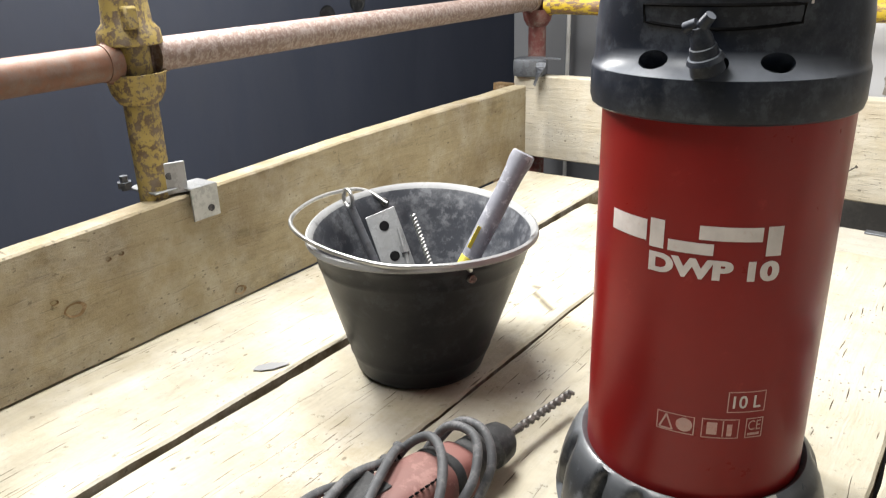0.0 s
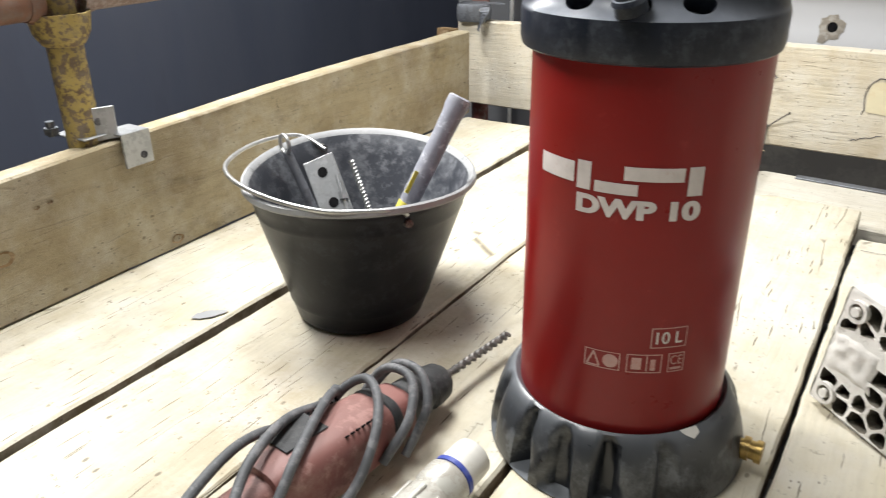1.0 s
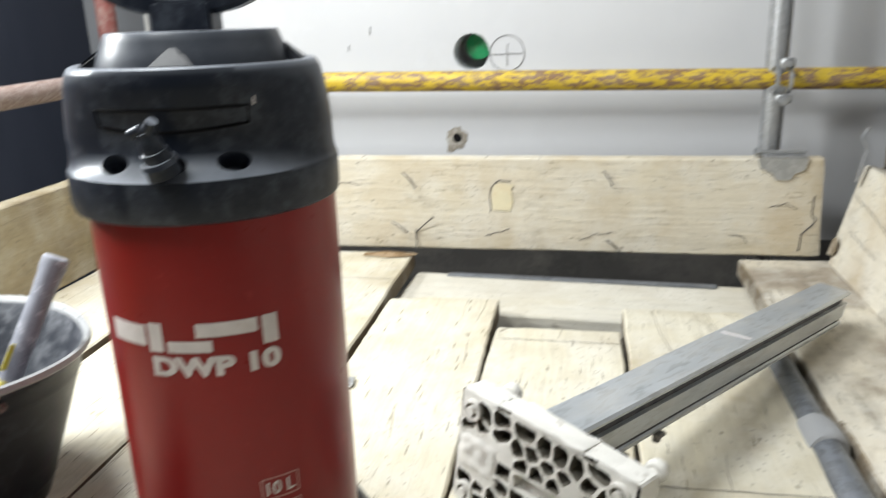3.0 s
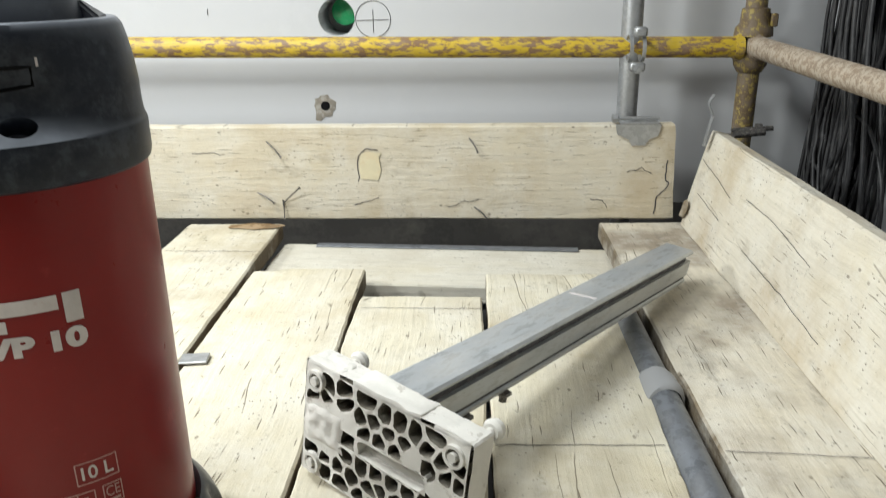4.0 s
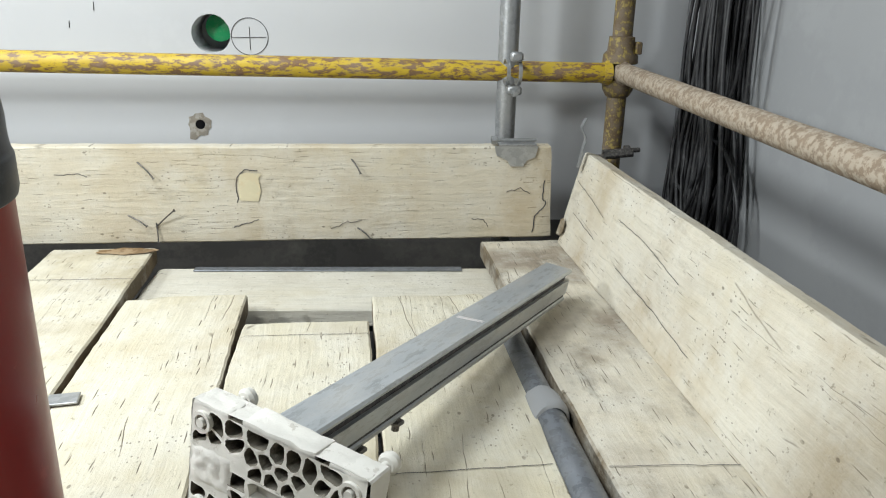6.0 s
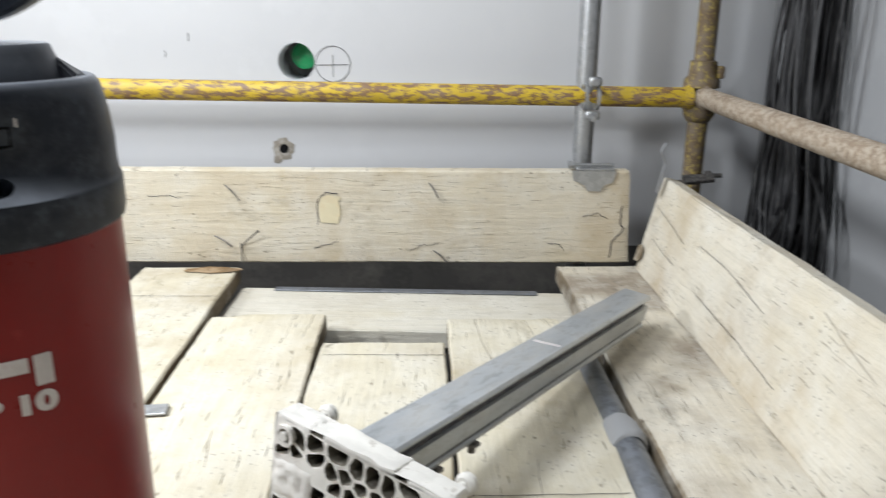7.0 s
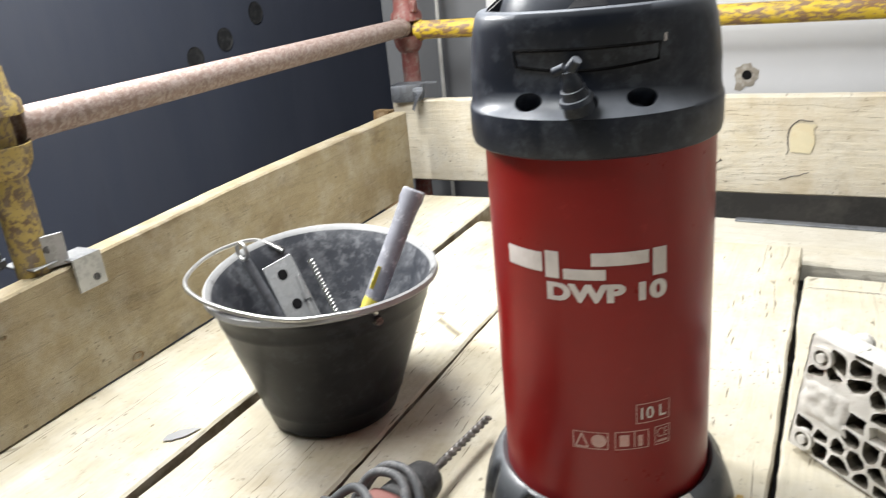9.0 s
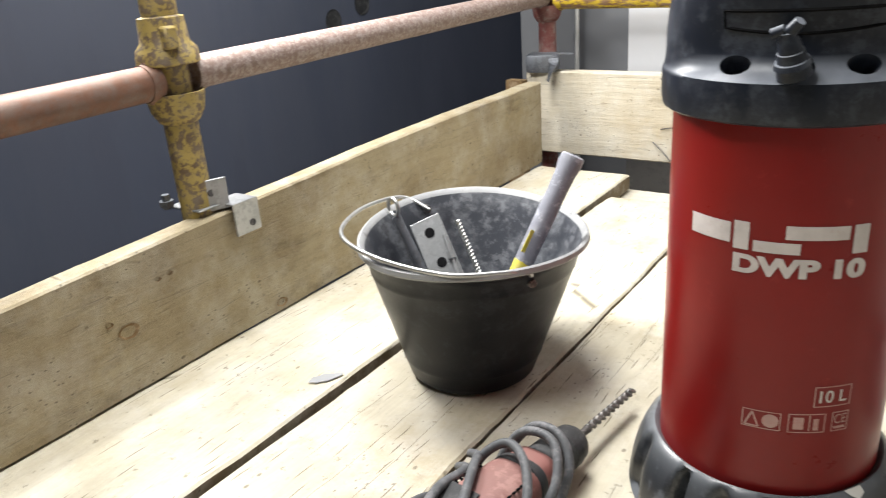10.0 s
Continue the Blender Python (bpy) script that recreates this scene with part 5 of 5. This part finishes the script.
def pocket(bm, poly, rib=RIB, deep=DEEP):
    """A rounded pocket cast into one cell of the lattice, with half a rib left round it."""
    n = len(poly)
    mid = Vector((sum(p[0] for p in poly) / n, sum(p[1] for p in poly) / n))
    pts = [Vector(p) for p in poly]
    inr = min((mid - (a + b) / 2).length for a, b in zip(pts, pts[1:] + pts[:1]))
    outer, inner = [], []
    for k in range(n):
        a, b, z = pts[k], pts[(k + 1) % n], pts[k - 1]
        outer += [a, a.lerp(b, 0.28), a.lerp(b, 0.72)]
        inner += [(a.lerp(b, 0.28) + a.lerp(z, 0.28)) * 0.26 + a * 0.48, a.lerp(b, 0.28), a.lerp(b, 0.72)]
    keep = max(0.35, 1 - rib / inr)
    inner = [mid + (p - mid) * keep * rng.uniform(0.93, 1.05) for p in inner]
    va = [bm.verts.new((p.x, 0.0, p.y)) for p in outer]
    vb = [bm.verts.new((p.x, rng.uniform(-0.0006, 0.0006), p.y)) for p in inner]
    vc = [bm.verts.new((p.x, deep, p.y)) for p in inner]
    m = len(va)
    for k in range(m):
        q = (k + 1) % m
        bm.faces.new((va[k], va[q], vb[q], vb[k]))
        bm.faces.new((vb[k], vb[q], vc[q], vc[k]))
    bm.faces.new(vc)


def clip_cell(poly, p, q):
    """Keeps the side of a polygon that lies nearer to p than to q."""
    n, m = q - p, (p + q) / 2
    out = []
    for a, b in zip(poly, poly[1:] + poly[:1]):
        da, db = (a - m).dot(n), (b - m).dot(n)
        if da <= 0:
            out.append(a)
        if da * db < 0:
            out.append(a.lerp(b, da / (da - db)))
    return out


# sites of the cells: jittered rows, with mirrored rows above and below the long slot
SLOT_Z, SLOT_H = -0.052, 0.0108
sites = []
for z, n, kind in ((0.004, 9, ""), (-0.0145, 10, ""), (SLOT_Z + 2 * SLOT_H, 0, "row"), (SLOT_Z - 2 * SLOT_H, 0, "row"), (-0.0895, 10, ""), (-0.1085, 9, "")):
    if kind:
        sites += [(Vector((x, z)), "hole") for x in (-0.092, -0.074, -0.044, -0.022, 0.0, 0.022, 0.044, 0.066, 0.089, 0.104)]
        continue
    for k in range(n):
        x = -PW + 2 * PW * (k + 0.5) / n
        sites.append((Vector((x + rng.uniform(-0.0085, 0.0085), z + rng.uniform(-0.0065, 0.0065))), "boss" if k in (0, n - 1) and n == 9 else "hole"))
sites += [(Vector((x, SLOT_Z)), "slot") for x in (-0.020, 0.002, 0.024, 0.046)]
sites += [(Vector((-0.044, SLOT_Z)), "hole"), (Vector((0.086, SLOT_Z)), "hole"), (Vector((0.104, SLOT_Z - 0.003)), "hole")]
sites += [(Vector((x, SLOT_Z)), "solid") for x in (-0.100, -0.078)]
for p, kind in sites:
    if kind == "hole" and p.x < -0.066 and abs(p.y - SLOT_Z) < 0.022:
        kind = "solid"
    if kind == "hole" and rng.random() < 0.07:
        kind = "solid"
    if kind == "slot":
        continue
    cell = [Vector(c) for c in ((-PW, PB_), (PW, PB_), (PW, PT), (-PW, PT))]
    for q, _ in sites:
        if q is not p and len(cell) > 2:
            cell = clip_cell(cell, p, q)
    flat_cell = []
    for c in cell:
        if not flat_cell or (c - flat_cell[-1]).length > 0.0012:
            flat_cell.append(c)
    if (flat_cell[0] - flat_cell[-1]).length < 0.0012:
        flat_cell.pop()
    if kind in ("solid", "boss"):
        bm.faces.new([bm.verts.new((c.x, 0, c.y)) for c in flat_cell])
    else:
        pocket(bm, [tuple(c) for c in flat_cell])
# long rounded slot in the middle of the lattice
s0, s1 = -0.032, 0.066
pocket(bm, [(s0, SLOT_Z - SLOT_H), (0.011, SLOT_Z - SLOT_H), (s1, SLOT_Z - SLOT_H), (s1, SLOT_Z + SLOT_H), (0.011, SLOT_Z + SLOT_H), (s0, SLOT_Z + SLOT_H)], 0.0014, 0.012)
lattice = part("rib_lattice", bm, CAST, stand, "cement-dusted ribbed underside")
lattice.data.materials.append(CAST_SHADE)
# deep pocket walls and floors take the darker tone in place of their shade
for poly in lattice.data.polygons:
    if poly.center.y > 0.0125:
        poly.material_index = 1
bm = bmesh.new()
box(bm, (2 * PW + 0.006, 0.036, PT - PB_ + 0.006), (0, 0.018, (PT + PB_) / 2))
front = min(bm.faces, key=lambda f: f.calc_center_median().y)
bmesh.ops.inset_region(bm, faces=[front], thickness=0.004)
for vv in front.verts:
    vv.co.y += 0.0315
bmesh.ops.bevel(bm, geom=[e for e in bm.edges if e.calc_length() > 0.03], offset=0.002, segments=1, affect="EDGES")
bmesh.ops.subdivide_edges(bm, edges=[e for e in bm.edges if e.calc_length() > 0.02], cuts=9, use_grid_fill=True)
for vv in bm.verts:
    k = 0.0022 * noise.noise(vv.co * 60) + 0.0012 * noise.noise(vv.co * 170)
    vv.co += Vector((0.5 * k, 0.3 * k, k))
part("plate", bm, CAST, stand, "cast aluminium base plate", smooth=35)
for x, wide, high in ((-0.088, 0.050, 0.0015), (0.088, 0.046, 0.0015), (0.002, 0.094, 0.003)):
    bm = bmesh.new()
    box(bm, (wide, 0.034, high + 0.006), (x, 0.0185, PT + high / 2 - 0.001), None, 0.003, 2)
    bmesh.ops.subdivide_edges(bm, edges=[e for e in bm.edges if e.calc_length() > 0.015], cuts=5, use_grid_fill=True)
    for vv in bm.verts:
        vv.co += Vector((0.4, 0.4, 1)) * (0.0022 * noise.noise(vv.co * 70) + 0.0012 * noise.noise(vv.co * 190))
    part("lug", bm, CAST, stand, "rough cement-crusted lug", smooth=35)
for sx in (-0.0955, 0.0955):
    for z in (0.0, -0.104):
        bm = bmesh.new()
        rod(bm, (sx, -0.006, z), (sx, 0.072, z), 0.0052, seg=12)
        rod(bm, (sx, 0.060, z), (sx, 0.064, z), 0.0090, 0.0125, 16)
        rod(bm, (sx, 0.064, z), (sx, 0.071, z), 0.0125, 0.0115, 16)
        rod(bm, (sx, 0.034, z), (sx, 0.041, z), 0.0125, seg=14)
        part("levelling_screw", bm, CAST, stand, "dusty levelling screw", smooth=35)
for x in (-0.0955, 0.0955):
    for z in (0.0, -0.104):
        bm = bmesh.new()
        rod(bm, (x, -0.004, z), (x, 0.002, z), 0.0125, seg=22, bore=0.0088)
        part("screw_boss", bm, CAST, stand, smooth=40)
        # dark disc painted as the shade inside the screw's recess
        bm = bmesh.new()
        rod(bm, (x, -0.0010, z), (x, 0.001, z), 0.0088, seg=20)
        part("screw_recess", bm, CAST_SHADE, stand)
def crust(name, size, at, parent, label):
    """A thin uneven skin of splashed cement."""
    bm = bmesh.new()
    n = 14
    w, l, h = size
    grid = {}
    for i in range(n + 1):
        for j in range(n + 1):
            p = Vector(((i / n - 0.5) * w, (j / n - 0.5) * l, 0))
            edge = max(abs(i / n - 0.5), abs(j / n - 0.5)) * 2
            lift = h * (0.55 + 0.9 * noise.noise((p.x * 90, p.y * 90, w))) * (1 if edge < 0.75 else 0.2 if edge < 0.9 else -0.8)
            p += Vector((0.006 * noise.noise((p.y * 70, 3, w)), 0.010 * noise.noise((p.x * 70, 7, l)), lift))
            grid[i, j] = bm.verts.new(p)
    for i in range(n):
        for j in range(n):
            bm.faces.new((grid[i, j], grid[i + 1, j], grid[i + 1, j + 1], grid[i, j + 1]))
    bmesh.ops.transform(bm, matrix=at, verts=bm.verts)
    part(name, bm, CAST, parent, label, smooth=60)


crust("cement_crust", (0.058, 0.046, 0.003), pose(-0.083, -0.0004, SLOT_Z, 90), stand, "crust of splashed cement")
# column: hollow profile with rack grooves
bm = bmesh.new()
hw, hh = 0.0275, 0.0290
sec = [(-hw, hh - 0.003), (-hw + 0.003, hh), (hw - 0.003, hh), (hw, hh - 0.003), (hw, hh - 0.006), (hw - 0.012, hh - 0.008), (hw - 0.012, hh - 0.017), (hw, hh - 0.019), (hw, -hh + 0.014), (hw - 0.003, -hh + 0.012), (hw - 0.003, -hh + 0.008), (hw, -hh + 0.006), (hw, -hh + 0.001), (hw - 0.002, -hh), (-hw + 0.002, -hh), (-hw, -hh + 0.002), (-hw, -hh + 0.016), (-hw + 0.006, -hh + 0.020), (-hw + 0.006, hh - 0.012), (-hw, hh - 0.010)]
CZ = 0.020 - hh
ends = []
for y, sh in ((0.034, 0), (0.800, 0)):
    ends.append([bm.verts.new((x - 0.002, y + (0.018 * (hh - z) / (2 * hh) * -1 if y > 0.5 else 0), z + CZ)) for x, z in sec])
for j in range(len(sec)):
    k = (j + 1) % len(sec)
    bm.faces.new((ends[0][j], ends[0][k], ends[1][k], ends[1][j]))
bm.faces.new(ends[0]), bm.faces.new(ends[1][::-1])
column = part("column", bm, BEAM, stand, "dusty scratched aluminium column")
# dark strips across the grooves stand in for the shade inside them
for xx, z0, z1 in ((hw - 0.0055, hh - 0.0185, hh - 0.0085), (hw - 0.0025, -hh + 0.0082, -hh + 0.0118)):
    bm = bmesh.new()
    box(bm, (0.001, 0.74, z1 - z0), (xx - 0.002, 0.41, (z0 + z1) / 2 + CZ))
    part("rack_groove", bm, INK, column, "dark strip painted as the groove's shade")
for y in (0.42, 0.425):
    bm = bmesh.new()
    rod(bm, (-0.02, y, hh + CZ + 0.0003), (0.018, y + 0.012, hh + CZ + 0.0003), 0.0006, seg=4)
    part("scratch", bm, WHITE, column)
for y in (0.12, 0.20):
    bm = bmesh.new()
    rod(bm, (hw - 0.004, y, -hh + CZ - 0.014), (hw - 0.004, y, -hh + CZ + 0.002), 0.005, seg=10)
    box(bm, (0.02, 0.016, 0.006), (hw - 0.006, y, -hh + CZ - 0.003), None, 0.0015)
    part("foot_bolt", bm, DSTEEL, stand)

# ---- tube lying in the gap, with tape ----
ob = thing("loose_tube", pose(0.657, -1.3, -0.0125), "dull grey steel tube lying in a gap of the deck", "steel tube")
bm = bmesh.new()
rod(bm, (0.003, 0, 0), (-0.012, 2.02, 0), TUBE_R, seg=28, bore=TUBE_R - 0.004)
part("tube", bm, GALV_D, ob, smooth=40)
bm = bmesh.new()
prof = [(TUBE_R + 0.0003, -0.024), (TUBE_R + 0.0050, -0.021), (TUBE_R + 0.0066, -0.006), (TUBE_R + 0.0058, 0.012), (TUBE_R + 0.0044, 0.032), (TUBE_R + 0.0003, 0.046)]
lathe(bm, prof, 28)
for vv in bm.verts:
    vv.co.x += 0.002 * noise.noise(vv.co * 60)
    vv.co.z += 0.014 * noise.noise(vv.co * 22)
bmesh.ops.transform(bm, matrix=pose(-0.007, 1.665, 0, -90), verts=bm.verts)
part("tape_wrap", bm, GREYW, ob, "loose grey tape wrap", smooth=50)

# ---- small things on the deck ----
bm = bmesh.new()
box(bm, (0.042, 0.030, 0.004), (0, 0, 0.002), None, 0.001)
ob = tagged(part("steel_tab", bm, GALV), "small flat galvanised steel tab on the deck", "steel tab")
ob.matrix_world = pose(-0.035, 0.437, 0.0022, 0, 0, 8)
ob = thing("loose_nail", pose(0.49, 0.085, 0.0025), "bent rusty nail lying on the deck", "nail")
bm = bmesh.new()
sweep(bm, smooth_line([(-0.022, 0.006, 0.003), (0.004, -0.002, 0.0035), (0.024, -0.012, 0.004)], 4), ring(0.0017, 6))
part("shank", bm, DSTEEL, ob)
bm = bmesh.new()
for k, (x, y) in enumerate(((0.002, -0.012), (0.012, -0.022))):
    box(bm, (0.012, 0.006, 0.0015), (x, y, 0.001), Matrix.Rotation(0.4 + k, 3, "Z"), 0.0008)
part("flake", bm, DSTEEL, ob)
# smears, knots and saw marks set in the boards
for name, x, y, rx, ry, m, label in (("cement_smear", -0.538, -0.058, 0.013, 0.020, GREYW, "grey smear on the deck board"), ("brown_stain", -0.115, 1.092, 0.080, 0.021, STAIN, "brown stain at the board's end")):
    bm = bmesh.new()
    n = 22
    bm.faces.new([bm.verts.new((x + rx * (1 + 0.5 * noise.noise((math.cos(k) * 2, math.sin(k) * 2, x))) * math.cos(k) * 0.8 + ry * 0.6 * math.sin(k), y + ry * (1 + 0.6 * noise.noise((math.cos(k) * 3, math.sin(k) * 3, y))) * math.sin(k), 0.0068 if x < -0.5 else 0.0028)) for k in (2 * math.pi * q / n for q in range(n))])
    tagged(part(name, bm, m), label, "stain", kind="stuff")
for (x0, y0), (x1, y1) in (((0.413, 0.225), (0.62, 0.228)), ((0.69, 0.218), (0.87, 0.205)), ((-0.27, 0.925), (-0.062, 0.922)), ((0.19, 0.635), (0.40, 0.632))):
    bm = bmesh.new()
    line = [Vector((x0 + (x1 - x0) * k / 12, y0 + (y1 - y0) * k / 12 + random.uniform(-0.001, 0.001), 0.0016)) for k in range(13)]
    sweep(bm, line, [(0.0006, 0), (0, 0.0003), (-0.0006, 0), (0, -0.0003)])
    tagged(part("saw_mark", bm, INK), "thin dark saw mark across a deck board", "saw mark", "saw marks")

# ---- cables hanging on the side wall ----
bundle = thing("cable_bundle", pose(1.185, 1.09, 0), "thick bundle of dark loose cables hanging on the grey wall", "cable bundle")
rng = random.Random(9)
for k in range(40):
    y, x = rng.gauss(0, 0.045), rng.uniform(-0.04, 0.04)
    zb = rng.uniform(-0.16, 0.10)
    wid = rng.uniform(0.03, 0.14)
    tilt = rng.uniform(-0.05, 0.05)
    pts = [(x, y * 0.7 + tilt, 1.3), (x + rng.uniform(-0.01, 0.01), y * 0.8, 0.75), (x + rng.uniform(-0.015, 0.01), y + rng.uniform(-0.03, 0.03), 0.45), (x, y * 1.35 - wid * 0.5, zb + 0.16), (x - 0.01, y * 1.3, zb), (x, y * 1.2 + wid * 0.5, zb + 0.14), (x + 0.01, y + wid * 0.3, 0.42), (x, y * 0.7 + wid * 0.15, 0.8), (x, y * 0.6, 1.3)]
    bm = bmesh.new()
    sweep(bm, smooth_line(pts, 6), ring(rng.choice((0.0032, 0.004, 0.005)), 7))
    part("cable", bm, CABLE_D, bundle, smooth=60)
for pts in ([(0.0, -0.10, 1.2), (0.0, -0.13, 0.7), (0.01, -0.10, 0.42), (0.01, -0.05, 0.30)], [(0.0, -0.155, 1.2), (0.0, -0.155, 0.7), (0.01, -0.15, 0.34)], [(0.01, -0.02, 0.26), (0.0, -0.12, 0.24), (0.0, -0.20, 0.14), (0.0, -0.20, 0.02), (0.0, -0.12, -0.08)], [(0.0, 0.0, 0.25), (0.0, -0.06, 0.08), (0.0, -0.14, -0.1), (0.0, -0.2, -0.3)], [(-0.01, 0.12, 0.10), (-0.03, 0.05, 0.14), (-0.03, -0.03, 0.10), (-0.03, 0.02, 0.04)]):
    bm = bmesh.new()
    sweep(bm, smooth_line(pts, 8), ring(0.0042, 8))
    part("loose_cable", bm, CABLE_D, bundle, smooth=60)
